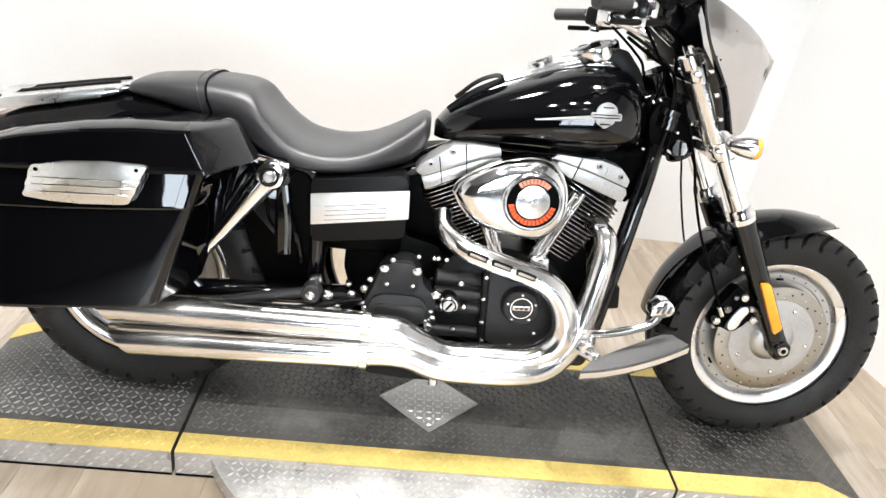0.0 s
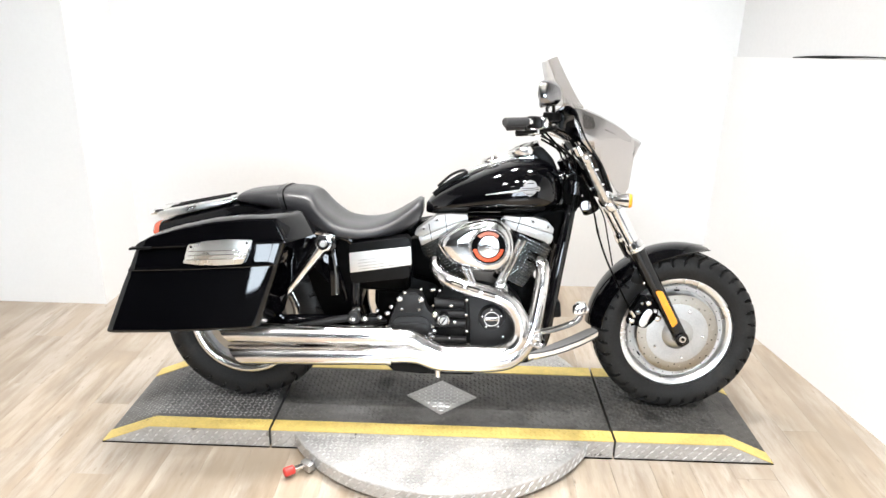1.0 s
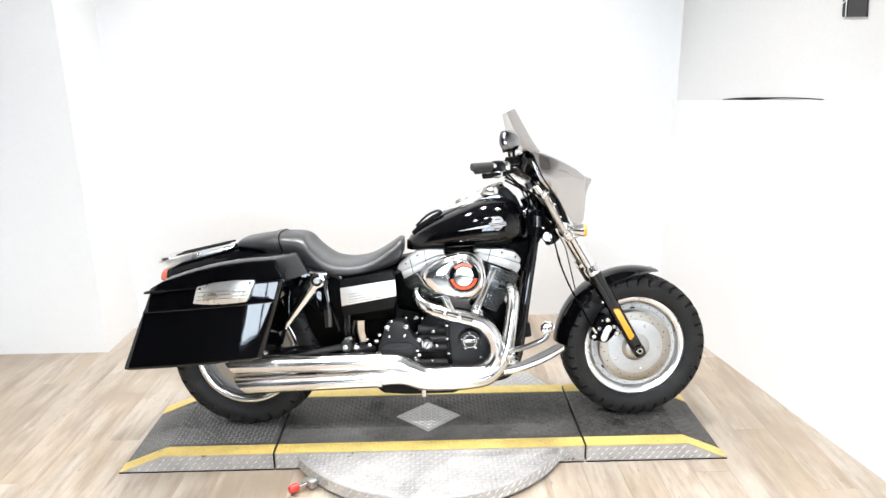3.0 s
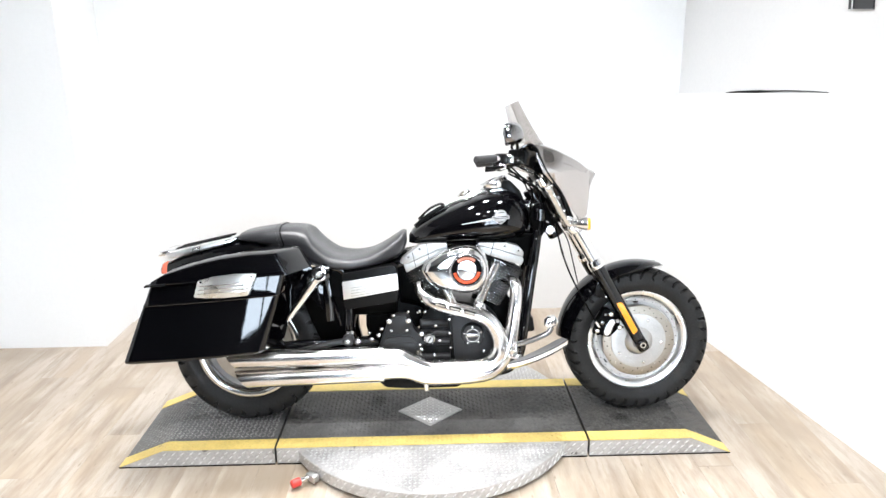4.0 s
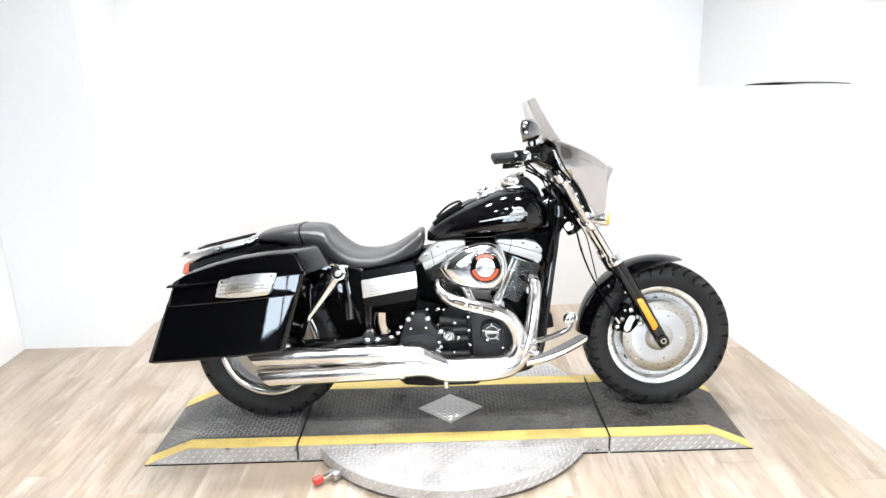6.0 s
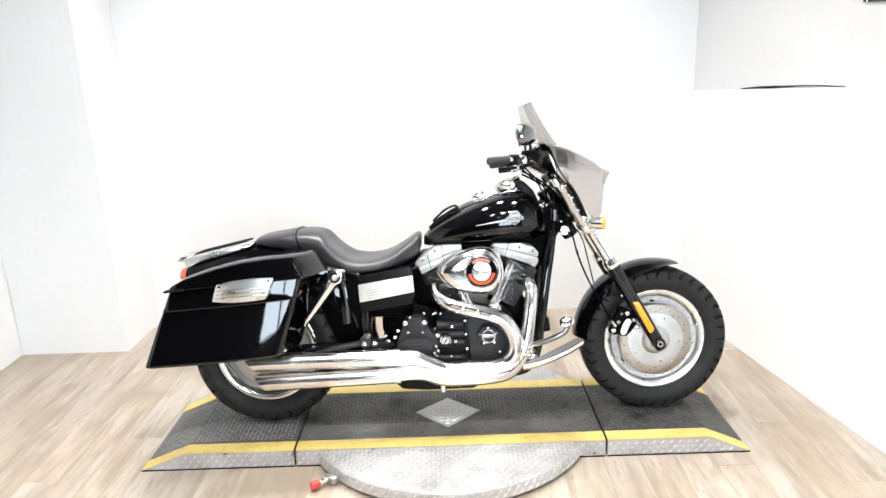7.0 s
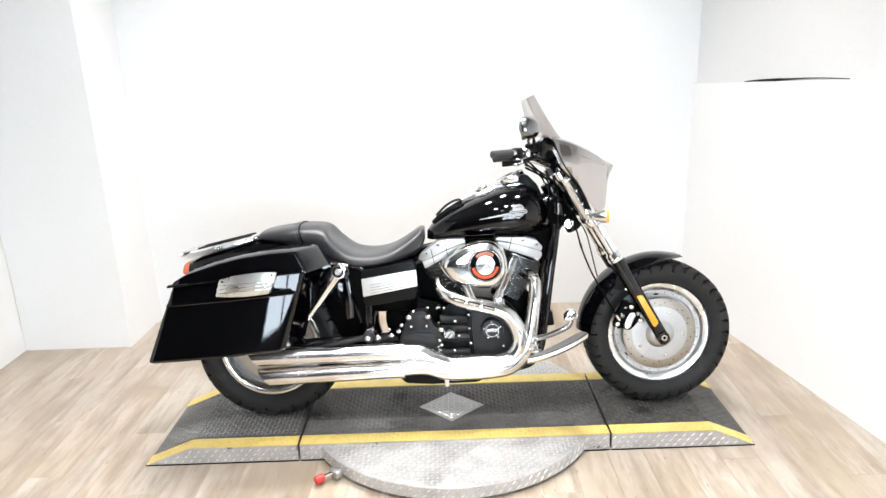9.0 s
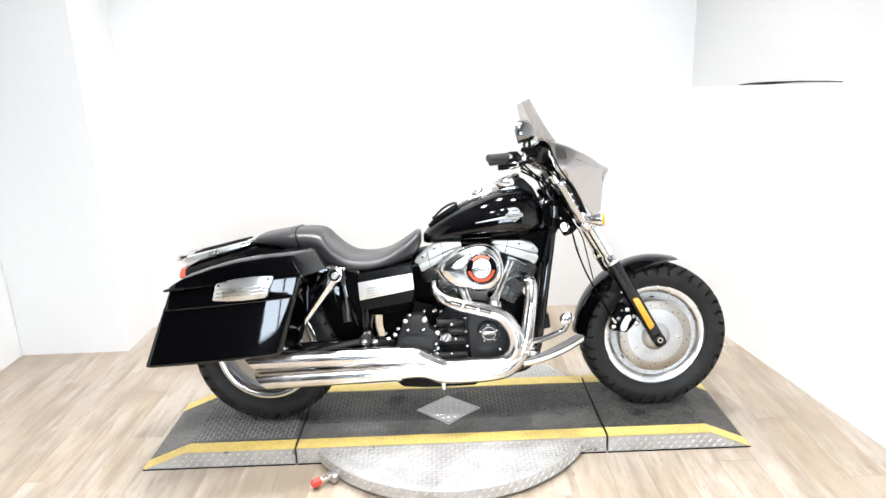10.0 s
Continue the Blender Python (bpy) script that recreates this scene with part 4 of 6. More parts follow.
def handlebar():
    """Bars turned a little, so that the far side lies further ahead."""
    def at(x, w, h):
        w *= 0.7
        return (x + (0.1 * w if w > 0 else 0.065 * w), w, h - (0.13 * w if w > 0 else 0.0))
    arm = [(0.395, 0.0, 1.035), (0.36, -0.06, 1.06), (0.30, -0.14, 1.09), (0.25, -0.24, 1.115), (0.20, -0.342, 1.131), (0.16, -0.386, 1.131), (0.115, -0.436, 1.129)]
    bar = tube([at(*p) for p in arm], 0.0125)
    bar = tube([at(x, -w, h) for x, w, h in arm], 0.0125, bm=bar)
    hb = part("handlebar", bar, CHROME, bike, "chrome handlebar")
    for s in (-1, 1):
        part("riser", rod((0.385, 0.045 * s, 1.0), (0.372, 0.045 * s, 1.06), 0.017, 16, bevel=0.004), BLACK_GLOSS, hb)
        part("grip", rod(at(0.178, 0.366 * s, 1.132), at(0.098, 0.455 * s, 1.13), 0.016, 24, bevel=0.004), GRIP, hb, "black rubber grip")
        part("switch_housing", box(at(0.232, 0.29 * s, 1.125), (0.06, 0.05, 0.046), 0.012, 3, m=Matrix.Rotation(radians(38 * s), 4, "Z")), CHROME, hb, "chrome switch housing")
        part("switch_pod", box(at(0.2, 0.335 * s, 1.128), (0.035, 0.05, 0.048), 0.01, 3, m=Matrix.Rotation(radians(38 * s), 4, "Z")), BLACK_SATIN, hb)
        part("master_cylinder", box(at(0.265, 0.27 * s, 1.15), (0.045, 0.06, 0.032), 0.008, 2, m=Matrix.Rotation(radians(40 * s), 4, "Z")), BLACK_SATIN, hb)
        part("lever", tube([at(0.275, 0.27 * s, 1.115), at(0.27, 0.31 * s, 1.108), at(0.21, 0.37 * s, 1.1), at(0.16, 0.42 * s, 1.098), at(0.14, 0.44 * s, 1.098)], 0.0065, 10, flat=1.2), BLACK_SATIN, hb)
        part("lever_pivot", box(at(0.205, 0.36 * s, 1.1), (0.03, 0.03, 0.022), 0.005), CHROME, hb)
        part("cable", tube([at(0.24, 0.24 * s, 1.1), at(0.30, 0.16 * s, 1.04), (0.335, 0.08 * s, 0.985), (0.33, 0.06 * s, 0.9), (0.35, 0.05 * s, 0.82)], 0.0038, 8), BLACK_DEEP, hb, "black control cable")
    for s in (-1, 1):
        cx, cw, ch = at(0.238, 0.385 * s, 1.226)
        mi = part("mirror", tube([at(0.262, 0.285 * s, 1.15), at(0.268, 0.3 * s, 1.175), at(0.262, 0.335 * s, 1.2), (cx + 0.03, cw - 0.015 * s, ch - 0.012)], 0.0065, 10), BLACK_GLOSS, bike, "dark chrome rear-view mirror on a black stalk")
        turn = Matrix.Translation((cx, cw, ch)) @ Matrix.Rotation(radians(-26 if s < 0 else -12), 4, "Z") @ Matrix.Rotation(radians(-8), 4, "Y")
        shell = bmesh.new()
        bmesh.ops.create_uvsphere(shell, u_segments=32, v_segments=18, radius=1)
        for v in shell.verts:
            sq = abs(v.co.y) ** 0.6 * (1 if v.co.y > 0 else -1)
            k = 1.0 if s < 0 else 0.45
            tall = math.copysign(abs(v.co.z) ** 0.75, v.co.z)
            v.co = k * Vector((v.co.x * (0.042 if v.co.x > 0 else 0.012), sq * 0.072, tall * (0.046 if v.co.z > 0 else 0.042)))
        bmesh.ops.transform(shell, matrix=turn, verts=shell.verts[:])
        part("mirror_shell", shell, BLACK_CHROME, mi)
        gl = lathe([(0, 0), (0.9, 0), (1, 0.1), (0.9, 0.2), (0, 0.2)], (0, 0, 0), (-1, 0, 0), 28)
        for v in gl.verts:
            v.co = (1.0 if s < 0 else 0.45) * Vector((v.co.x * 0.01 - 0.011, v.co.y * 0.056, v.co.z * 0.037))
        bmesh.ops.transform(gl, matrix=turn, verts=gl.verts[:])
        part("mirror_glass", gl, CHROME, mi)


handlebar()


def fairing():
    """A bullet fairing: dark brow band over a bulging side that tucks in below, with a lip under the headlamp."""
    xs = [0.332, 0.36, 0.41, 0.443, 0.476, 0.5, 0.54, 0.56, 0.572, 0.576, 0.586, 0.6, 0.614]
    low = [1.13, 1.07, 1.019, 0.965, 0.893, 0.87, 0.866, 0.87, 0.89, 1.0, 1.022, 1.042, 1.058]
    high = [1.2, 1.192, 1.176, 1.162, 1.146, 1.134, 1.11, 1.094, 1.086, 1.081, 1.077, 1.072, 1.064]
    wide = [0.208, 0.206, 0.197, 0.187, 0.172, 0.16, 0.136, 0.12, 0.107, 0.102, 0.09, 0.065, 0.02]
    crease = [0.074, 0.068, 0.052, 0.045, 0.043, 0.043, 0.044, 0.043, 0.042, 0.038, 0.032, 0.02, 0.004]
    grid = []
    for i in range(73):
        x = 0.332 + 0.282 * (1 - (1 - i / 72) ** 1.35)
        lo, hi, wd, cr = (float(np.interp(x, xs, q)) for q in (low, high, wide, crease))
        cr = min(cr, 0.55 * (hi - lo))
        half = []
        for k in range(11):                      # crown
            u = k / 10
            half.append((wd * 0.68 * u, hi - 0.012 * u ** 2.2))
        for k in range(1, 6):                    # upright brow band
            v = k / 5
            half.append((wd * (0.68 + 0.2 * v ** 0.85), hi - 0.012 - (cr - 0.012) * v))
        for k in range(1, 21):                   # shoulder, side and tuck
            v = k / 20
            h = hi - cr + (lo - hi + cr) * v
            swell = 0.12 * min(1.0, v / 0.4) ** 0.7
            tuck = 0.34 * max(0.0, (1.075 - h) / 0.2) ** 1.15
            half.append((max(0.004, wd * (0.88 + swell - tuck)), h))
        row = [(x, -w, h) for w, h in half[:0:-1]] + [(x, w, h) for w, h in half]
        grid.append(row)
    f = part("fairing", sheet(grid, 0.004), FAIRING, bike, "silver bullet fairing round the headlamp", angle=40)
    # black liner inside: from the fairing's back edge in towards the forks
    edge = [(0.262, 1.168), (0.3, 1.19), (0.335, 1.172), (0.352, 1.13), (0.376, 1.08), (0.408, 1.036), (0.445, 0.984), (0.472, 0.93), (0.492, 0.885)]
    inner = [(0.235, 1.15), (0.25, 1.146), (0.272, 1.132), (0.302, 1.108), (0.352, 1.072), (0.393, 1.036), (0.416, 0.984), (0.445, 0.934), (0.47, 0.885)]
    rows = []
    for e, n in zip(spline(edge, 4), spline(inner, 4)):
        row = []
        for k in range(6):
            v = k / 5
            row.append((e[0] + (n[0] - e[0]) * v, -0.207 + 0.03 * max(0, (1.1 - e[1]) / 0.2) + (0.1 - 0.075 * min(1.0, max(0.0, (1.13 - e[1]) / 0.08))) * v, e[1] + (n[1] - e[1]) * v + 0.006 * math.sin(math.pi * v)))
        rows.append(row)
    part("inner_panel", sheet(rows, 0.006), BLACK_GLOSS, f, "gloss black fairing inner panel", angle=50)
    part("inner_wall", slab(rounded([(0.3, 1.165), (0.36, 1.12), (0.4, 1.04), (0.44, 0.96), (0.42, 0.94), (0.36, 1.03), (0.31, 1.1)], 0.01), -0.07, 0.14, 0.008), BLACK_DEEP, f, "black fairing back wall")
    for x, h in ((0.395, 1.018), (0.424, 0.968), (0.45, 0.915)):
        bolt(x, -0.2 + 0.12 * max(0, 1.05 - h), h, 0.006, f)
    for x, h in ((0.408, 1.045), (0.44, 0.99), (0.466, 0.935)):
        bolt(x, -0.2 + 0.14 * max(0, 1.05 - h), h, 0.002, f, BLACK_DEEP, 0.002)
    lampm = lathe([(0, 0.06), (0.05, 0.055), (0.08, 0.035), (0.088, 0.02), (0.09, 0), (0.075, -0.05), (0.03, -0.09), (0, -0.09)], (0.5, 0, 1.0), (1, 0, 0), 36)
    part("headlamp", lampm, CHROME, bike, "chrome headlamp")
    ws = []
    for i in range(15):
        v = i / 14
        row = []
        for j in range(25):
            th = (-1 + 2 * j / 24) * radians(80)
            hw = 0.185 - 0.085 * v ** 1.6
            top = 1.0 - 0.1 * abs(math.sin(th)) ** 3 * v
            xc, hc = 0.392 - 0.108 * v ** 0.85, 1.185 + 0.182 * v * top
            row.append((xc - 0.11 * (1 - math.cos(th)) * (1 - 0.5 * v), hw * math.sin(th), hc))
        ws.append(row)
    w = part("windshield", sheet(ws, 0.003), SMOKED, bike, "smoked clear windshield")
    w.visible_shadow = False


fairing()

# -- tank, seat and rear --


def tank():
    st = [(-0.192, 0.805, 0.768, 0.04), (-0.165, 0.838, 0.764, 0.075), (-0.10, 0.884, 0.766, 0.108), (0.0, 0.934, 0.769, 0.135), (0.09, 0.972, 0.771, 0.156), (0.17, 0.992, 0.773, 0.163), (0.24, 0.991, 0.778, 0.155), (0.287, 0.968, 0.79, 0.132), (0.315, 0.926, 0.81, 0.09), (0.327, 0.88, 0.838, 0.045)]
    rows = spline(st, 5)
    t = part("fuel_tank", loft([section(r[0], r[1], r[2], r[3], 2.3, 56, 0.4) for r in rows]), BLACK_GLOSS, bike, "gloss black teardrop fuel tank", angle=70)
    # painted badge: plain bar over a shield, with a tapering streak
    w = -0.168
    part("tank_badge", slab(rounded([(0.156, 0.877), (0.227, 0.881), (0.227, 0.897), (0.156, 0.893)], 0.004), w, -0.15, 0.001), BADGE, t, "plain silver bar of the tank badge")
    part("tank_badge", slab(rounded([(0.167, 0.901), (0.177, 0.914), (0.192, 0.919), (0.207, 0.916), (0.217, 0.904), (0.213, 0.873), (0.192, 0.858), (0.17, 0.87)], 0.005), w + 0.004, -0.14, 0.001), BADGE, t, "plain silver shield of the tank badge")
    part("tank_streak", slab([(0.03, 0.86), (0.10, 0.868), (0.16, 0.874), (0.16, 0.886), (0.1, 0.8745)], -0.162, -0.135, 0.001), BADGE, t, "silver streak behind the badge")
    for x0, h0, x1, h1 in ((0.16, 0.8815, 0.223, 0.8855), (0.16, 0.888, 0.223, 0.892), (0.18, 0.906, 0.205, 0.908), (0.18, 0.867, 0.203, 0.869)):
        part("badge_line", slab([(x0, h0), (x1, h1), (x1, h1 + 0.0025), (x0, h0 + 0.0025)], w - 0.0006, w + 0.006, 0), BLACK_SATIN, t, smooth=False)
    cons = [(-0.14, 0.876, 0.84, 0.02), (-0.08, 0.916, 0.87, 0.026), (0.02, 0.962, 0.91, 0.033), (0.11, 1.0, 0.94, 0.04), (0.18, 1.017, 0.96, 0.045), (0.235, 1.01, 0.96, 0.042), (0.26, 0.993, 0.95, 0.03)]
    c = part("tank_console", loft([section(r[0], r[1], r[2], r[3], 3.0, 28) for r in spline(cons, 4)]), CHROME, bike, "chrome tank console")
    d = Vector((-0.42, 0, 1)).normalized()
    part("speedometer", lathe([(0, 0), (0.058, 0), (0.062, 0.01), (0.062, 0.03), (0.056, 0.036), (0.052, 0.033), (0, 0.034)], (0.185, 0, 1.0), d, 36), CHROME, c, "chrome-ringed speedometer")
    part("speedometer_face", lathe([(0, 0.0345), (0.05, 0.0345), (0.05, 0.03), (0, 0.03)], (0.185, 0, 1.0), d, 32), BLACK_GLOSS, c, "black dial")
    part("fuel_cap", lathe([(0, 0), (0.03, 0), (0.032, 0.01), (0.028, 0.016), (0, 0.018)], (0.05, 0.0, 0.972), Vector((-0.42, 0, 1)), 32), CHROME, c, "chrome fuel cap")
    part("dash_pod", slab(rounded([(0.2, 1.005), (0.218, 1.036), (0.245, 1.032), (0.285, 0.99), (0.308, 0.94), (0.27, 0.955), (0.235, 0.99)], 0.008), -0.055, 0.055, 0.006), BLACK_SATIN, c, "black dash pod in front of the dial")
    for x in (0.165, 0.18, 0.195, 0.21):
        bolt(x, -0.05, 0.998 + 0.1 * (x - 0.165), 0.005, c, CHROME, 0.005)
    part("tank_strap", tube([(-0.165, -0.035, 0.84), (-0.12, -0.04, 0.88), (-0.07, -0.04, 0.912), (-0.045, -0.035, 0.925), (-0.055, -0.025, 0.935), (-0.1, -0.02, 0.915), (-0.15, -0.02, 0.87)], 0.009, 10, flat=0.5), BLACK_SATIN, bike, "black leather strap at the back of the tank")
    part("tank_seam", tube([(-0.1, -0.085, 0.772), (0.0, -0.105, 0.772), (0.12, -0.118, 0.775), (0.22, -0.108, 0.779)], 0.004, 8), BLACK_GLOSS, t)
    for x, h in ((0.015, 0.765), (0.03, 0.767), (0.046, 0.768), (0.095, 0.77), (0.205, 0.774)):
        bolt(x, -0.112, h - 0.004, 0.004, t, CHROME, 0.004)


tank()


def seat():
    st = [(-0.915, 0.815, 0.801, 0.075), (-0.907, 0.828, 0.796, 0.098), (-0.880, 0.837, 0.791, 0.110), (-0.850, 0.842, 0.786, 0.117), (-0.800, 0.849, 0.776, 0.126), (-0.735, 0.855, 0.757, 0.135), (-0.690, 0.856, 0.738, 0.140), (-0.645, 0.853, 0.716, 0.148), (-0.608, 0.839, 0.697, 0.158), (-0.577, 0.803, 0.684, 0.166), (-0.540, 0.763, 0.675, 0.172), (-0.500, 0.739, 0.670, 0.175), (-0.430, 0.730, 0.669, 0.172), (-0.360, 0.742, 0.675, 0.158), (-0.305, 0.768, 0.686, 0.138), (-0.255, 0.800, 0.703, 0.115), (-0.222, 0.822, 0.728, 0.095), (-0.204, 0.819, 0.765, 0.075)]
    rings = []
    for x, top, bottom, half in spline(st, 6):
        ring = section(x, top, bottom, half, 2.9, 56, 0.45)
        dish = 0.012 * math.exp(-((x + 0.5) / 0.11) ** 2)       # hollow of the rider's place
        back = 0.022 * math.exp(-((x + 0.585) / 0.035) ** 2)    # hollow of the backrest
        rings.append([(px - back * math.cos(py / half * 1.5) * (1 if pz > (top + bottom) / 2 else 0), py, pz - (dish * math.cos(min(1.0, abs(py) / half * 1.15) * math.pi / 2) if pz > (top + bottom) / 2 else 0)) for px, py, pz in ring])
    s = part("seat", loft(rings), LEATHER, bike, "black vinyl two-up seat", angle=80)
    ring = [Vector(p) for p in section(-0.702, 0.8570, 0.742, 0.1395, 2.9, 56, 0.45)]
    ring = [p + Vector((-0.033 + (0.857 - p.z) * 0.344, 0, 0.0004)) for p in ring]
    part("seat_welt", tube(ring + [ring[0]], 0.0028, 6, 2, caps=False), BLACK_DEEP, s, "stitched welt across the seat")
    part("seat_band", tube([p + Vector((-0.02, 0, 0.0003)) for p in ring + [ring[0]]], 0.0012, 6, 2, caps=False), LEATHER, s)


seat()


def rear_fender():
    grid = []
    for k in range(45):
        u = k / 44
        x = -0.56 + (-1.215 + 0.56) * u
        top = np.interp(u, [0, 0.12, 0.25, 0.45, 0.57, 0.78, 0.93, 1.0], [0.66, 0.745, 0.785, 0.803, 0.793, 0.758, 0.733, 0.715])
        row = []
        for j in range(25):
            a = -1 + 2 * j / 24
            hw = 0.125
            drop = 0.15 * abs(a) ** 5 + 0.01 * a * a
            row.append((x + 0.02 * abs(a) ** 5 * max(0, u - 0.9) * 10, hw * math.sin(a * math.pi / 2) if abs(a) < 1 else hw * a, top - drop))
        grid.append(row)
    f = part("rear_fender", sheet(grid, 0.003), BLACK_GLOSS, bike, "gloss black rear mudguard")
    part("fender_strut", slab(rounded([(-1.19, 0.62), (-1.17, 0.68), (-0.9, 0.73), (-0.62, 0.71), (-0.56, 0.66), (-0.62, 0.63), (-0.9, 0.655)], 0.02), -0.15, -0.128, 0.004), BLACK_GLOSS, f)
    # flat chrome plate on the mudguard, black bar along its edge
    plate = part("rack_plate", slab(rounded([(-1.218, 0.726), (-1.222, 0.75), (-1.1, 0.777), (-0.975, 0.803), (-0.935, 0.81), (-0.93, 0.797), (-0.975, 0.782), (-1.1, 0.752)], 0.006), -0.096, 0.096, 0.004), ALU_RIM, bike, "chrome rack plate over the mudguard")
    for w in (0.0, 0.075):
        part("rack_bar", tube([(-0.965, w, 0.807), (-1.05, w, 0.79), (-1.13, w, 0.773), (-1.2, w, 0.758)], 0.0055, 8), BLACK_GLOSS, plate, "black bar along the rack plate")
    part("rack_foot", slab(rounded([(-0.94, 0.8), (-0.935, 0.814), (-0.875, 0.817), (-0.87, 0.803)], 0.004), -0.07, 0.07, 0.003), CHROME, plate, "chrome plate foot under the seat")
    part("rack_end", slab(rounded([(-1.255, 0.738), (-1.25, 0.757), (-1.2, 0.762), (-1.2, 0.742)], 0.005), -0.085, 0.085, 0.004), CHROME, plate)
    rings = []
    for dx, s in ((0.012, 1.0), (-0.012, 1.0), (-0.03, 0.93), (-0.04, 0.75), (-0.043, 0.4)):
        rings.append([(-1.212 + dx + 0.35 * (z - 0.69), y, z) for y, z in ((0.082 * s * math.copysign(abs(math.cos(q)) ** 0.5, math.cos(q)), 0.683 + 0.03 * s * math.copysign(abs(math.sin(q)) ** 0.5, math.sin(q))) for q in (2 * math.pi * j / 32 for j in range(32)))])
    part("tail_lamp", loft(rings), RED_LENS, bike, "red tail lamp")


rear_fender()


def bag_ring(lo, hi, wout, win, shrink=0.0, nose=0.0):
    """One level of the saddlebag: square behind, its side bending gently in towards a rounded front edge."""
    x0, x1, h0, h1 = lo[0] + shrink, hi[0] - shrink, lo[1], hi[1]
    rr = 0.009
    wo, wi = wout + shrink, win
    pts = []
    for k in range(6):
        a = math.pi * 0.5 * k / 5
        pts.append((x0 + rr - rr * math.cos(a), wo + rr - rr * math.sin(a)))
    for k in range(1, 25):
        x = x0 + rr + (x1 - 0.022 - x0 - rr) * k / 24
        u = max(0.0, (x - (x1 - 0.36)) / 0.36)
        pts.append((x, wo + 0.038 * u ** 2))
    for k in range(1, 6):
        a = math.pi * 0.5 * k / 5
        pts.append((x1 - 0.022 + 0.022 * math.sin(a), wo + 0.034 + 0.004 * math.sin(a) + 0.022 * (1 - math.cos(a))))
    pts += [(x1 + nose * 0.55, wo + 0.12), (x1 + nose, wi), (x1 - 0.06, wi + 0.001), (x0 + 0.06, wi + 0.001), (x0, wi)]
    return [(x, w, h0 + (h1 - h0) * (x - x0) / (x1 - x0)) for x, w in pts]


def saddlebag():
    W, N = -0.385, -0.19
    lev = [((-1.292, 0.366), (-0.772, 0.388), 0.0, 0.012), ((-1.297, 0.371), (-0.767, 0.393), 0.0, 0.004), ((-1.295, 0.378), (-0.763, 0.4), 0.0, 0), ((-1.235, 0.545), (-0.708, 0.573), 0.0, 0), ((-1.217, 0.588), (-0.695, 0.616), 0.0, 0), ((-1.2165, 0.589), (-0.694, 0.617), -0.008, 0), ((-1.215, 0.593), (-0.692, 0.621), -0.01, 0), ((-1.207, 0.607), (-0.688, 0.635), -0.008, 0), ((-1.187, 0.664), (-0.668, 0.7), -0.007, 0), ((-1.186, 0.668), (-0.666, 0.704), 0.0, 0.0)]
    body = loft([bag_ring(lo, hi, W + off - 0.018 + 0.15 * (lo[1] - 0.37), N, sh, 0.045) for lo, hi, off, sh in lev])
    b = part("saddlebag", body, BLACK_GLOSS, bike, "gloss black hard saddlebag", angle=28)

    def lid_ring(fr, out, inset):
        """One level of the lid: flat side, sharp front crease, slanting front face."""
        cx, fx = -0.652 - 0.045 * fr, -0.594 - 0.052 * fr
        x0 = -1.192 + 0.016 * fr
        wo = W + 0.004 - out + 0.006 * fr + inset
        pts = []
        for k in range(5):
            a = math.pi * 0.5 * k / 4
            pts.append((x0 + inset + 0.01 - 0.01 * math.cos(a), wo + 0.01 - 0.01 * math.sin(a)))
        n = 24
        for k in range(1, n + 1):
            u = k / n
            pts.append((x0 + inset + 0.01 + (cx - 0.012 - x0 - 0.01 - inset) * u, wo + 0.012 * max(0, u - 0.55) ** 2 / 0.2))
        for k in range(1, 6):
            a = radians(68) * k / 5
            pts.append((cx - 0.012 + 0.016 * math.sin(a) - inset * 0.3, wo + 0.012 + 0.018 * (1 - math.cos(a))))
        pts += [(fx - inset * 0.3, -0.25), (fx + 0.008 - inset * 0.3, N), (-0.75, N + 0.002), (x0 + 0.05, N + 0.002), (x0 + inset, N)]
        ring = []
        for x, w in pts:
            base = 0.672 + 0.034 * (x + 1.19) / 0.54
            top = float(np.interp(x, [-1.19, -1.165, -1.128, -1.017, -0.907, -0.8, -0.695, -0.6], [0.681, 0.694, 0.715, 0.75, 0.774, 0.787, 0.791, 0.784]))
            ring.append((x, w, base + (top - base) * fr))
        return ring
    rings = [lid_ring(0, 0.0, 0.004), lid_ring(0, 0.006, 0), lid_ring(0.09, 0.007, 0), lid_ring(0.14, 0.0, 0.0), lid_ring(0.5, 0, 0), lid_ring(0.9, 0, 0), lid_ring(0.965, 0, 0.003), lid_ring(1.0, 0, 0.011)]
    rings.append([(x, w, h + 0.004) for x, w, h in lid_ring(1.0, 0, 0.06)])
    part("bag_lid", loft(rings), BLACK_GLOSS, b, "gloss black bag lid", angle=24)
    part("lid_hinge", slab(rounded([(-1.197, 0.668), (-1.197, 0.676), (-1.12, 0.682), (-1.12, 0.674)], 0.002), W - 0.007, W + 0.02, 0.001), BLACK_SATIN, b, "black rubber lid hinge")
    bw = W + 0.009
    o = [(-0.994, 0.688), (-0.99, 0.693), (-0.93, 0.706), (-0.85, 0.714), (-0.78, 0.714), (-0.77, 0.711), (-0.774, 0.7), (-0.781, 0.69), (-0.783, 0.678), (-0.79, 0.667), (-0.793, 0.655), (-0.8, 0.645), (-0.806, 0.632), (-0.815, 0.629), (-0.9, 0.622), (-0.96, 0.622), (-1.01, 0.626), (-1.013, 0.632), (-1.006, 0.643), (-1.006, 0.655), (-1.0, 0.665), (-0.999, 0.677)]
    bd = part("bag_badge", slab(rounded(o, 0.004, 2), bw - 0.012, bw + 0.014, 0.002), ALU_BADGE, b, "ribbed bright metal badge on the bag side")
    rib = None
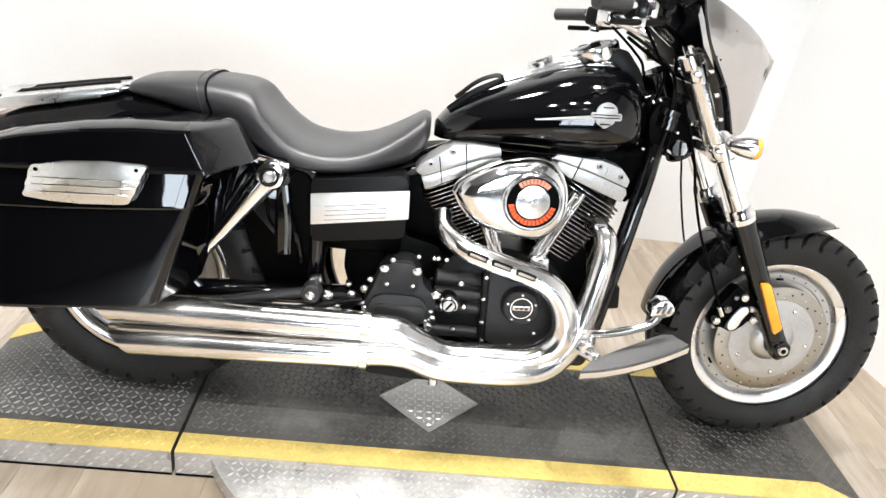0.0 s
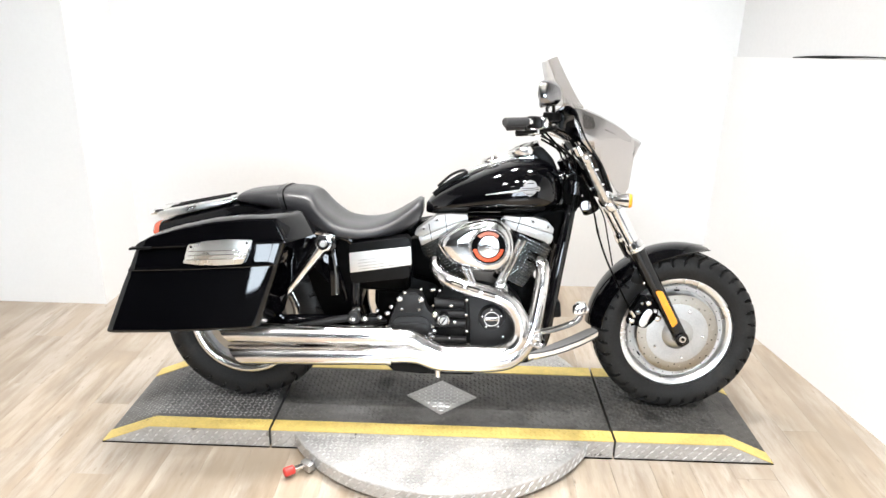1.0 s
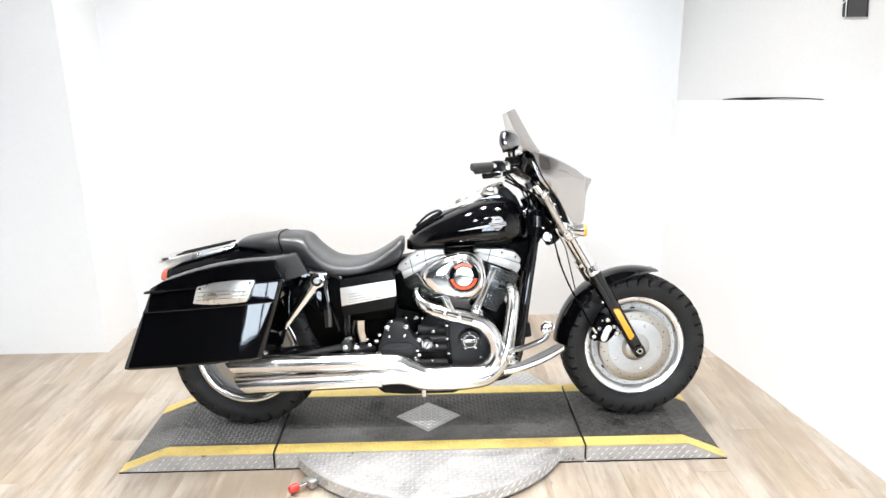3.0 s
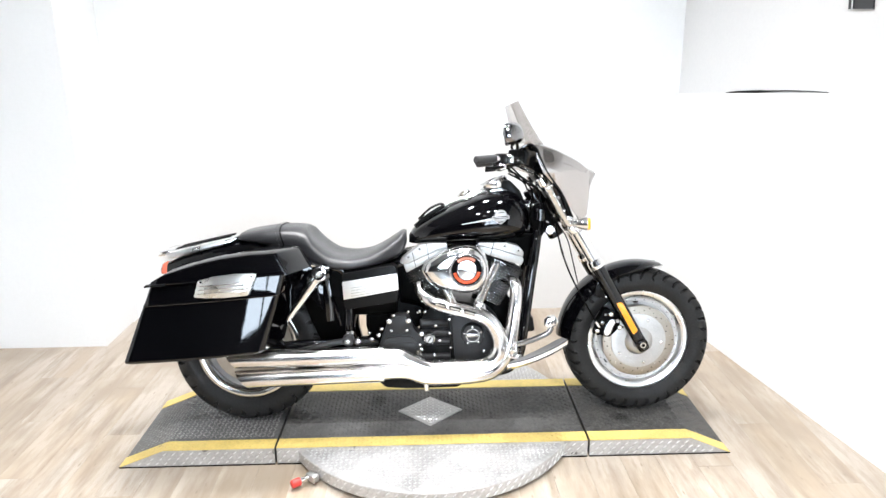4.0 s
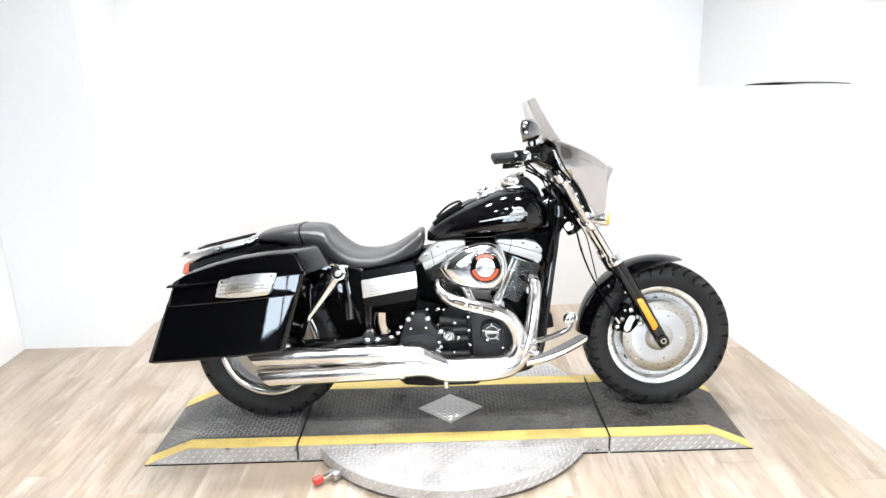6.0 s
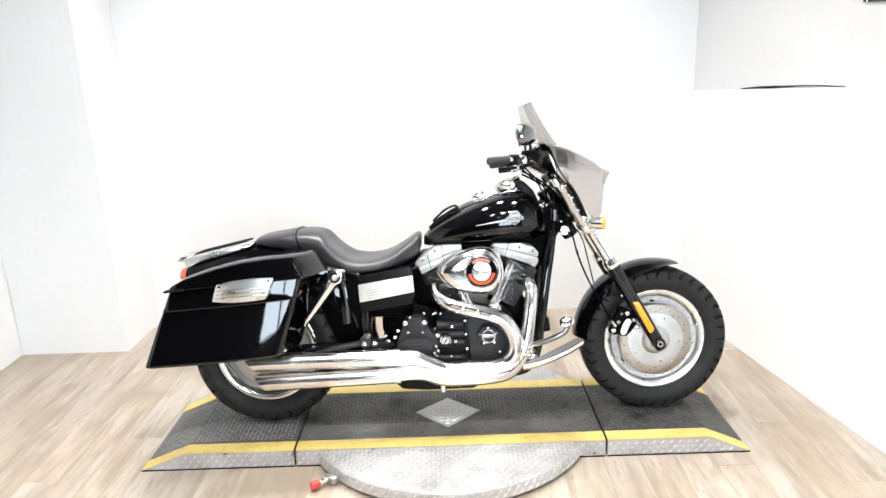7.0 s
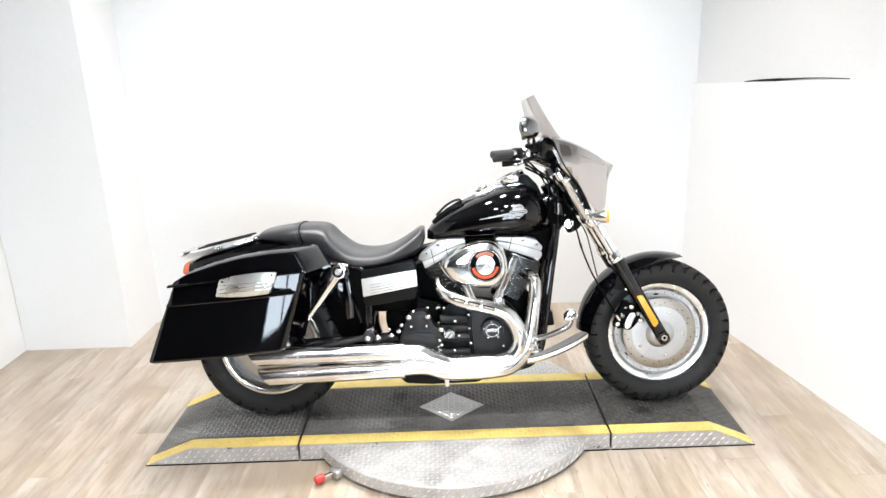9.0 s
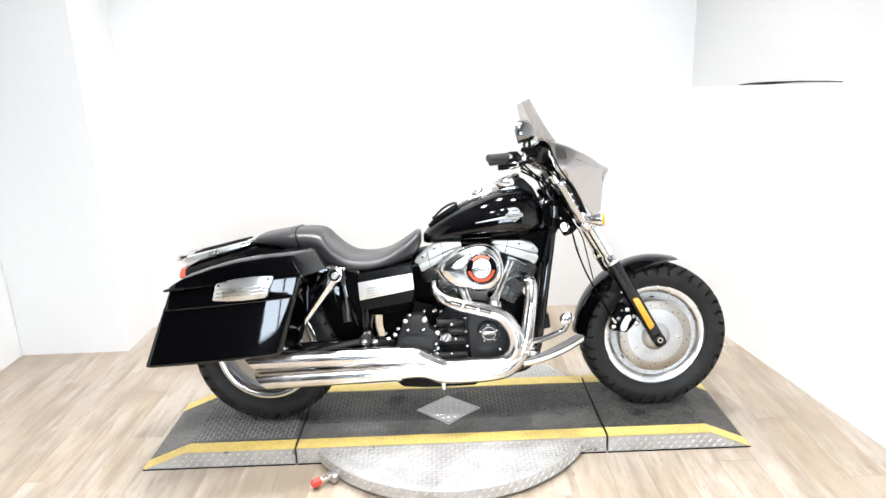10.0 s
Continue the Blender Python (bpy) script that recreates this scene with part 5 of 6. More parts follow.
    for k, z in enumerate((0.6385, 0.6535, 0.6685)):
        x0, x1 = -1.0 + 0.004 * k, -0.808 + 0.008 * k
        rib = slab(rounded([(x0, z - 0.0016), (x0, z + 0.0016), (x1, z + 0.013), (x1, z + 0.0098)], 0.001, 2), bw - 0.0138, bw - 0.0115, 0.0006, bm=rib)
    part("badge_ribs", rib, CHROME, bd)
    for x, h in ((-0.983, 0.685), (-0.789, 0.704)):
        bolt(x, bw - 0.0125, h, 0.004, bd, BLACK_DEEP, 0.0015)


saddlebag()


def rear_suspension():
    top, bot = Vector((-0.558, -0.2, 0.675)), Vector((-0.725, -0.19, 0.445))
    d = (top - bot).normalized()
    s = part("shock_absorber", rod(bot + d * 0.02, top - d * 0.02, 0.013, 24, r2=0.029, bevel=0.004), CHROME, bike, "chrome-covered rear shock absorber")
    part("shock_eye", lathe([(0, -0.03), (0.012, -0.032), (0.014, -0.026), (0.03, -0.024), (0.032, -0.018), (0.032, 0.02), (0, 0.02)], top, (0, 1, 0), 28), CHROME, s)
    part("shock_bolt", lathe([(0, -0.042), (0.01, -0.042), (0.013, -0.036), (0.013, -0.028), (0, -0.028)], top, (0, 1, 0), 16), ALU_DULL, s)
    side = (d.z, -d.x)
    a, b = bot + d * 0.05, top - d * 0.06
    pts = [(p.x - side[0] * o, p.z - side[1] * o) for p, o in ((a, 0.0052), (a, 0.0072), (b, 0.0169), (b, 0.0105))]
    part("shock_slot", slab(pts, top.y - 0.028, top.y - 0.01, 0), BLACK_DEEP, s, "dark slot along the shock cover", smooth=False)
    part("shock_cap_ring", lathe([(0.017, -0.0335), (0.022, -0.0335), (0.022, -0.03), (0.017, -0.03)], top, (0, 1, 0), 28, closed=True), BLACK_SATIN, s)
    part("shock_mount", slab(rounded([(-0.6, 0.70), (-0.53, 0.71), (-0.515, 0.65), (-0.56, 0.63)], 0.015), -0.18, -0.13, 0.005), BLACK_GLOSS, bike)
    part("bracket", slab(rounded([(-0.63, 0.725), (-0.52, 0.702), (-0.52, 0.69), (-0.63, 0.712)], 0.003), -0.2, -0.19, 0.001), CHROME, bike)
    part("swingarm", tube([(-0.36, -0.13, 0.36), (-0.5, -0.145, 0.355), (-0.7, -0.15, 0.35), (-0.92, -0.15, 0.33)], 0.026, 14), BLACK_GLOSS, bike, "gloss black swingarm")
    part("brake_arm", tube([(-0.445, -0.19, 0.386), (-0.54, -0.195, 0.37), (-0.64, -0.2, 0.348), (-0.76, -0.2, 0.318)], 0.0135, 12), ENGINE_BLACK, bike, "satin grey-black rear arm")
    part("arm_boss", lathe([(0, -0.02), (0.02, -0.02), (0.024, -0.016), (0.024, 0.016), (0, 0.016)], (-0.452, -0.19, 0.386), (0, 1, 0), 24), ENGINE_BLACK, bike, "satin grey-black arm boss")
    bolt(-0.454, -0.212, 0.384, 0.0125, bike, ALU)
    # widened over the tyre, near black for the shade under the mudguard
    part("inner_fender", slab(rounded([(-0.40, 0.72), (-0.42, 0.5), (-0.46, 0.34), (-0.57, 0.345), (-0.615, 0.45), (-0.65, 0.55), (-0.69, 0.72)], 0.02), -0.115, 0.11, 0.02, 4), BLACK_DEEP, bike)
    part("fender_edge", tube([(-0.565, -0.12, 0.655), (-0.535, -0.125, 0.58), (-0.505, -0.125, 0.5), (-0.49, -0.12, 0.43)], 0.008, 10), BLACK_GLOSS, bike, "gloss black inner mudguard edge")
    part("harness_cover", slab(rounded([(-0.552, 0.64), (-0.53, 0.64), (-0.517, 0.54), (-0.515, 0.456), (-0.547, 0.45), (-0.55, 0.535)], 0.006), -0.14, -0.128, 0.003), BLACK_GLOSS, bike, "gloss black harness cover")
    part("harness_rib", tube([(-0.541, -0.142, 0.63), (-0.528, -0.142, 0.54), (-0.527, -0.142, 0.458)], 0.004, 8), PAD_GREY, bike, "grey rubber edge strip")
    part("fender_lip", tube([(-0.6, -0.118, 0.665), (-0.585, -0.122, 0.6), (-0.575, -0.122, 0.545), (-0.555, -0.12, 0.51)], 0.005, 8), BLACK_GLOSS, bike)
    part("bag_bracket", tube([(-0.60, -0.16, 0.68), (-0.68, -0.18, 0.55), (-0.735, -0.19, 0.41), (-0.72, -0.19, 0.37)], 0.01, 10), BLACK_GLOSS, bike)
    part("reservoir", lathe([(0, 0), (0.011, 0), (0.013, 0.004), (0.013, 0.024), (0.01, 0.028), (0, 0.028)], (-0.46, -0.165, 0.405), (1, 0, 0.2), 20), ALU, bike, "chrome brake reservoir")


rear_suspension()


def side_cover():
    c = part("side_cover", slab(rounded([(-0.47, 0.666), (-0.256, 0.698), (-0.243, 0.68), (-0.242, 0.552), (-0.25, 0.543), (-0.455, 0.514), (-0.466, 0.53)], 0.01), -0.182, -0.1, 0.008, 3), BLACK_SATIN, bike, "satin black side cover")
    part("trim_panel", slab([(-0.47, 0.633), (-0.24, 0.665), (-0.236, 0.595), (-0.466, 0.557)], -0.188, -0.178, 0.003), ALU_BRUSHED, c, "brushed aluminium trim panel")
    rib = None
    for k in range(4):
        z = 0.571 + 0.0115 * k
        rib = slab([(-0.435, z), (-0.29, z + 0.022), (-0.29, z + 0.0245), (-0.435, z + 0.0025)], -0.1895, -0.187, 0.0008, 1, bm=rib)
    part("trim_ribs", rib, CHROME, c)


side_cover()

# -- frame --
part("frame_backbone", tube([(0.36, 0, 0.93), (0.2, 0, 0.86), (-0.1, 0, 0.74), (-0.3, 0, 0.66), (-0.55, 0, 0.66)], 0.035, 14), BLACK_GLOSS, bike)
for s in (-1, 1):
    part("frame_tube", tube([(0.365, 0.045 * s, 0.86), (0.35, 0.08 * s, 0.76), (0.323, 0.105 * s, 0.6), (0.296, 0.115 * s, 0.41), (0.276, 0.115 * s, 0.29), (0.235, 0.1 * s, 0.222), (0.17, 0.09 * s, 0.2), (0.08, 0.09 * s, 0.19), (-0.2, 0.09 * s, 0.19), (-0.38, 0.1 * s, 0.22), (-0.45, 0.105 * s, 0.34), (-0.455, 0.105 * s, 0.5), (-0.47, 0.1 * s, 0.66), (-0.6, 0.11 * s, 0.69)], 0.0225, 16), BLACK_GLOSS, bike, "gloss black frame tube")
part("regulator", box((0.315, -0.08, 0.415), (0.05, 0.08, 0.065), 0.008, m=Matrix.Rotation(radians(-8), 4, "Y")), BLACK_SATIN, bike)
# two added black blocks close see-through gaps, the recess shade in their colour
part("side_recess_fill", box((-0.35, -0.02, 0.565), (0.21, 0.2, 0.19), 0.02), BLACK_DEEP, bike)
part("frame_gap_fill", slab(rounded([(-0.385, 0.5), (-0.387, 0.41), (-0.37, 0.36), (-0.3, 0.36), (-0.3, 0.5)], 0.012), -0.07, 0.06, 0.006), BLACK_DEEP, bike)


# -- engine --
def engine():
    case = slab(rounded([(-0.05, 0.25), (0.14, 0.26), (0.2, 0.34), (0.19, 0.44), (0.14, 0.5), (0.02, 0.53), (-0.1, 0.52), (-0.15, 0.45), (-0.14, 0.3)], 0.03), -0.13, 0.13, 0.015, 3)
    e = part("engine", case, BLACK_SATIN, bike, "satin black V-twin crankcase")
    # cylinders with cooling fins
    for cx, ch, tilt in ((-0.035, 0.47, -26.0), (0.118, 0.47, 26.0)):
        t = radians(tilt)
        d = Vector((math.sin(t), 0, math.cos(t)))
        m0 = Matrix.Translation((cx, 0, ch)) @ Matrix.Rotation(t, 4, "Y")
        part("cylinder", rod(Vector((cx, 0, ch)), Vector((cx, 0, ch)) + d * 0.24, 0.058, 28), BLACK_DEEP, e, "black finned cylinder")
        edge = None
        for k in range(17):
            z = 0.055 + 0.0110 * k
            wide = 0.118 + 0.036 * (k / 16) ** 0.8
            if k >= 12:
                wide = 0.166
            o = rounded([(-wide / 2, -0.075), (wide / 2, -0.075), (wide / 2, 0.075), (-wide / 2, 0.075)], 0.03, 3)
            bm2 = bmesh.new()
            lo = [bm2.verts.new((x, y, z)) for x, y in o]
            f = bm2.faces.new(lo)
            r = bmesh.ops.extrude_face_region(bm2, geom=[f])
            bmesh.ops.translate(bm2, vec=(0, 0, 0.0032), verts=[v for v in r["geom"] if isinstance(v, bmesh.types.BMVert)])
            bmesh.ops.transform(bm2, matrix=m0 @ Matrix.Translation((0, -0.028, 0)), verts=bm2.verts[:])
            part("fin", bm2, BLACK_DEEP, e, smooth=False)
            bm2 = bmesh.new()
            o = rounded([(-wide / 2 - 0.0015, -0.0765), (wide / 2 + 0.0015, -0.0765), (wide / 2 + 0.0015, 0.0765), (-wide / 2 - 0.0015, 0.0765)], 0.03, 3)
            a = [bm2.verts.new((x, y, z + 0.0013)) for x, y in o]
            b = [bm2.verts.new((x, y, z + 0.0024)) for x, y in o]
            for q in range(len(a)):
                bm2.faces.new((a[q], a[(q + 1) % len(a)], b[(q + 1) % len(a)], b[q]))
            bmesh.ops.transform(bm2, matrix=m0 @ Matrix.Translation((0, -0.028, 0)), verts=bm2.verts[:])
            edge = merge(edge, bm2)
        part("fin_edges", edge, ALU, e, "bare machined fin edges")
    # rocker boxes: a lower and an upper casting with a joint, bolts in pockets along the top
    lower = [(-0.216, 0.69), (-0.203, 0.657), (-0.073, 0.722), (-0.03, 0.746), (-0.03, 0.757), (-0.078, 0.745), (-0.205, 0.69)]
    upper = [(-0.232, 0.7), (-0.218, 0.692), (-0.205, 0.692), (-0.078, 0.747), (-0.03, 0.759), (-0.034, 0.778), (-0.1, 0.779), (-0.148, 0.772), (-0.222, 0.716)]
    r1 = part("rocker_box", slab(rounded(lower, 0.004, 3), -0.128, -0.02, 0.0022), ALU_CAST, bike, "silver cast rocker box")
    part("rocker_cap", slab(rounded(upper, 0.004, 3), -0.1265, -0.05, 0.0022), ALU_CAST, r1, "silver cast rocker cap")
    part("rocker_seam", slab([(-0.108, 0.704), (-0.106, 0.705), (-0.116, 0.778), (-0.119, 0.778)], -0.1292, -0.12, 0), BLACK_SATIN, r1, smooth=False)
    part("rocker_seam", slab([(-0.165, 0.676), (-0.163, 0.677), (-0.176, 0.742), (-0.179, 0.741)], -0.1287, -0.12, 0), BLACK_SATIN, r1, smooth=False)
    lower = [(0.105, 0.75), (0.14, 0.727), (0.283, 0.678), (0.292, 0.7), (0.288, 0.714), (0.2, 0.742), (0.108, 0.764)]
    upper = [(0.094, 0.768), (0.108, 0.766), (0.2, 0.744), (0.29, 0.716), (0.293, 0.735), (0.268, 0.762), (0.215, 0.776), (0.16, 0.777), (0.106, 0.779)]
    r2 = part("rocker_box", slab(rounded(lower, 0.004, 3), -0.128, -0.02, 0.0022), ALU_CAST, bike, "silver cast rocker box")
    part("rocker_cap", slab(rounded(upper, 0.004, 3), -0.1265, -0.05, 0.0022), ALU_CAST, r2, "silver cast rocker cap")
    part("rocker_seam", slab([(0.15, 0.724), (0.1525, 0.723), (0.168, 0.776), (0.165, 0.777)], -0.1292, -0.12, 0), BLACK_SATIN, r2, smooth=False)
    part("rocker_seam", slab([(0.222, 0.7), (0.2245, 0.699), (0.238, 0.77), (0.2355, 0.771)], -0.1287, -0.12, 0), ALU_DULL, r2, smooth=False)
    for x, h, own in ((-0.196, 0.722, r1), (-0.147, 0.757, r1), (0.212, 0.762, r2), (0.27, 0.742, r2)):
        bolt(x, -0.1265, h, 0.008, own, ALU_DULL, 0.004)
        bolt(x, -0.1305, h, 0.0035, own, BLACK_SATIN, 0.001)
    # pushrod tubes and tappet blocks
    for a, b in (((-0.055, 0.6), (-0.012, 0.505)), ((-0.03, 0.6), (0.002, 0.505)), ((0.185, 0.69), (0.105, 0.505)), ((0.165, 0.69), (0.085, 0.505))):
        part("pushrod_tube", rod((a[0], -0.128, a[1]), (b[0], -0.128, b[1]), 0.0085, 14), CHROME, e, "chrome pushrod tube")
        d = (Vector((b[0], 0, b[1])) - Vector((a[0], 0, a[1]))).normalized()
        part("pushrod_collar", rod(Vector((b[0], -0.128, b[1])) - d * 0.035, Vector((b[0], -0.128, b[1])), 0.012, 14), CHROME, e)
    part("tappet_block", slab(rounded([(0.075, 0.47), (0.13, 0.48), (0.125, 0.52), (0.08, 0.515)], 0.008), -0.15, -0.11, 0.004), CHROME, e)
    part("tappet_block", slab(rounded([(-0.03, 0.475), (0.025, 0.475), (0.02, 0.512), (-0.025, 0.515)], 0.008), -0.15, -0.11, 0.004), CHROME, e)
    # cam cover with round timer cover
    nose = part("cam_cover", slab(rounded([(-0.035, 0.47), (-0.02, 0.285), (0.05, 0.262), (0.13, 0.28), (0.165, 0.34), (0.172, 0.42), (0.13, 0.465), (0.03, 0.485)], 0.03), -0.162, -0.12, 0.01, 3), ENGINE_BLACK, bike, "satin black cam cover")
    part("cover_flange", slab([(-0.037, 0.474), (-0.022, 0.28), (-0.004, 0.28), (-0.018, 0.474)], -0.17, -0.15, 0.004), BLACK_SATIN, nose)
    part("timer_cover", lathe([(0, -0.022), (0.042, -0.022), (0.046, -0.019), (0.0475, -0.01), (0.05, 0.0), (0.05, 0.02), (0, 0.02)], (0.07, -0.168, 0.394), (0, 1, 0), 48), ENGINE_BLACK, nose, "round black timer cover")
    part("timer_ring", lathe([(0.0262, -0.0228), (0.0285, -0.0228), (0.0285, -0.02), (0.0262, -0.02)], (0.07, -0.168, 0.394), (0, 1, 0), 40, closed=True), ALU, nose, "thin silver ring")
    part("timer_mark", slab(rounded([(0.047, 0.387), (0.093, 0.389), (0.093, 0.401), (0.047, 0.399)], 0.004), -0.1912, -0.188, 0.0006), ALU, nose, "plain silver bar")
    for x in (0.054, 0.066, 0.078):
        part("timer_bar", slab([(x, 0.3905), (x + 0.008, 0.391), (x + 0.008, 0.397), (x, 0.3965)], -0.1917, -0.19, 0), ENGINE_BLACK, nose, "plain dark bar", smooth=False)
    for k in range(5):
        a = 2 * math.pi * k / 5 + math.pi / 2 + 0.06
        bolt(0.07 + 0.037 * math.cos(a), -0.19, 0.394 + 0.037 * math.sin(a), 0.0045, nose, depth=0.004)
    for x, h in ((-0.027, 0.46), (-0.026, 0.401), (-0.022, 0.337), (-0.014, 0.283), (0.06, 0.278), (0.118, 0.318), (0.152, 0.39), (0.02, 0.478)):
        bolt(x, -0.171, h, 0.0065, nose, depth=0.005)
    # gearbox
    gb = part("gearbox_cover", slab(rounded([(-0.327, 0.345), (-0.305, 0.4), (-0.288, 0.455), (-0.264, 0.476), (-0.211, 0.477), (-0.19, 0.452), (-0.178, 0.412), (-0.145, 0.388), (-0.143, 0.34), (-0.17, 0.305), (-0.25, 0.29), (-0.315, 0.305)], 0.018), -0.155, -0.06, 0.012, 3), ENGINE_BLACK, bike, "satin black gearbox side cover")
    part("gearbox_bulge", slab(rounded([(-0.318, 0.345), (-0.296, 0.385), (-0.182, 0.388), (-0.156, 0.35), (-0.172, 0.312), (-0.3, 0.31)], 0.03), -0.168, -0.15, 0.008, 3), ENGINE_BLACK, gb)
    part("gearbox_bulge", slab(rounded([(-0.3, 0.362), (-0.168, 0.364), (-0.172, 0.322), (-0.296, 0.32)], 0.02), -0.174, -0.165, 0.004, 2), ENGINE_BLACK, gb)
    part("gearbox_boss", slab(rounded([(-0.287, 0.403), (-0.193, 0.405), (-0.196, 0.462), (-0.212, 0.474), (-0.264, 0.473), (-0.284, 0.46)], 0.012), -0.166, -0.15, 0.006, 2), ENGINE_BLACK, gb)
    for x, h, r in ((-0.281, 0.456, 0.0125), (-0.2, 0.457, 0.0125), (-0.272, 0.416, 0.007), (-0.207, 0.417, 0.007), (-0.357, 0.379, 0.0115), (-0.327, 0.397, 0.0105), (-0.146, 0.398, 0.0125), (-0.322, 0.345, 0.007), (-0.154, 0.351, 0.0075), (-0.262, 0.482, 0.008), (-0.313, 0.424, 0.0085), (-0.2, 0.497, 0.007), (-0.152, 0.498, 0.007)):
        bolt(x, -0.168, h, r, gb, CHROME, 0.006)
    part("case_link", slab(rounded([(-0.16, 0.30), (-0.02, 0.29), (-0.03, 0.47), (-0.15, 0.47)], 0.01), -0.12, 0.1, 0.006), BLACK_DEEP, bike)
    for z, r in ((0.285, 0.017), (0.352, 0.016), (0.392, 0.015), (0.435, 0.019)):
        part("case_rib", rod((-0.15, -0.128, z), (-0.02, -0.128, z), r, 14, bevel=0.004), ENGINE_BLACK, gb)
    part("oil_cap", lathe([(0, -0.03), (0.018, -0.03), (0.0225, -0.027), (0.024, -0.02), (0.024, 0.03), (0, 0.03)], (-0.112, -0.158, 0.38), (0, 1, 0), 32), BLACK_SATIN, gb, "black oil filler cap with a bright rim")
    part("oil_cap_rim", lathe([(0.0185, -0.0305), (0.0225, -0.0285), (0.0245, -0.02), (0.0245, -0.01), (0.023, -0.01), (0.0205, -0.024)], (-0.112, -0.158, 0.38), (0, 1, 0), 32), CHROME, gb)
    part("oil_cap_face", lathe([(0, -0.0315), (0.0145, -0.0315), (0.0155, -0.03), (0, -0.03)], (-0.112, -0.158, 0.38), (0, 1, 0), 28), ALU_DULL, gb, "dull aluminium cap face")
    part("oil_cap_bar", box((-0.112, -0.191, 0.38), (0.005, 0.006, 0.024), 0.0015, m=Matrix.Rotation(radians(35), 4, "Y")), BLACK_SATIN, gb)
    for x, h, r in ((-0.07, 0.365, 0.009), (-0.085, 0.43, 0.009), (-0.155, 0.30, 0.012), (-0.148, 0.325, 0.011), (-0.165, 0.315, 0.008), (-0.09, 0.3, 0.007), (-0.13, 0.49, 0.007), (-0.16, 0.49, 0.007)):
        bolt(x, -0.15, h, r, gb, CHROME, 0.008)
    # the next four are added fillers, near black for shade between engine parts
    part("gearbox_recess_fill", slab(rounded([(-0.375, 0.3), (-0.1, 0.44), (-0.15, 0.5), (-0.235, 0.52), (-0.25, 0.62), (-0.36, 0.62), (-0.37, 0.47)], 0.01), -0.09, 0.1, 0.01), BLACK_DEEP, bike)
    part("cylinder_recess_fill", slab(rounded([(-0.27, 0.5), (-0.06, 0.5), (-0.06, 0.6), (-0.14, 0.74), (-0.26, 0.72)], 0.02), -0.03, 0.1, 0.008), BLACK_DEEP, bike)
    part("tank_gap_fill", slab(rounded([(-0.13, 0.735), (0.2, 0.735), (0.22, 0.8), (-0.13, 0.8)], 0.008), -0.05, 0.05, 0.006), BLACK_DEEP, bike, "black block filling the dark gap under the tank")
    part("pipe_gap_fill", slab(rounded([(0.15, 0.3), (0.25, 0.32), (0.262, 0.42), (0.24, 0.53), (0.17, 0.55), (0.13, 0.48)], 0.015), -0.07, 0.1, 0.008), BLACK_DEEP, bike, "black block filling the dark gap behind the front pipe")
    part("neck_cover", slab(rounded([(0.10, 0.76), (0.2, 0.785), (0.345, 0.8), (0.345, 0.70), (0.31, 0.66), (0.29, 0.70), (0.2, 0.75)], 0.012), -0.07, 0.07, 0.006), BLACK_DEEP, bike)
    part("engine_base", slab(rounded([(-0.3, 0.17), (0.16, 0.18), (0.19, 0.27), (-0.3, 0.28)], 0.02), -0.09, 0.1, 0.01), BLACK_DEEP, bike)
    part("linkage", tube([(-0.56, -0.2, 0.33), (-0.45, -0.19, 0.345), (-0.37, -0.17, 0.36), (-0.33, -0.165, 0.365)], 0.008, 10), BLACK_SATIN, bike)
    part("brake_master", slab(rounded([(-0.46, 0.365), (-0.38, 0.385), (-0.33, 0.36), (-0.36, 0.335), (-0.45, 0.34)], 0.012), -0.17, -0.13, 0.006), BLACK_SATIN, bike)
    for x, h, r in ((-0.415, 0.372, 0.017), (-0.39, 0.345, 0.01), (-0.45, 0.395, 0.009), (-0.365, 0.41, 0.008)):
        bolt(x, -0.175, h, r, bike, ALU, 0.01)


engine()


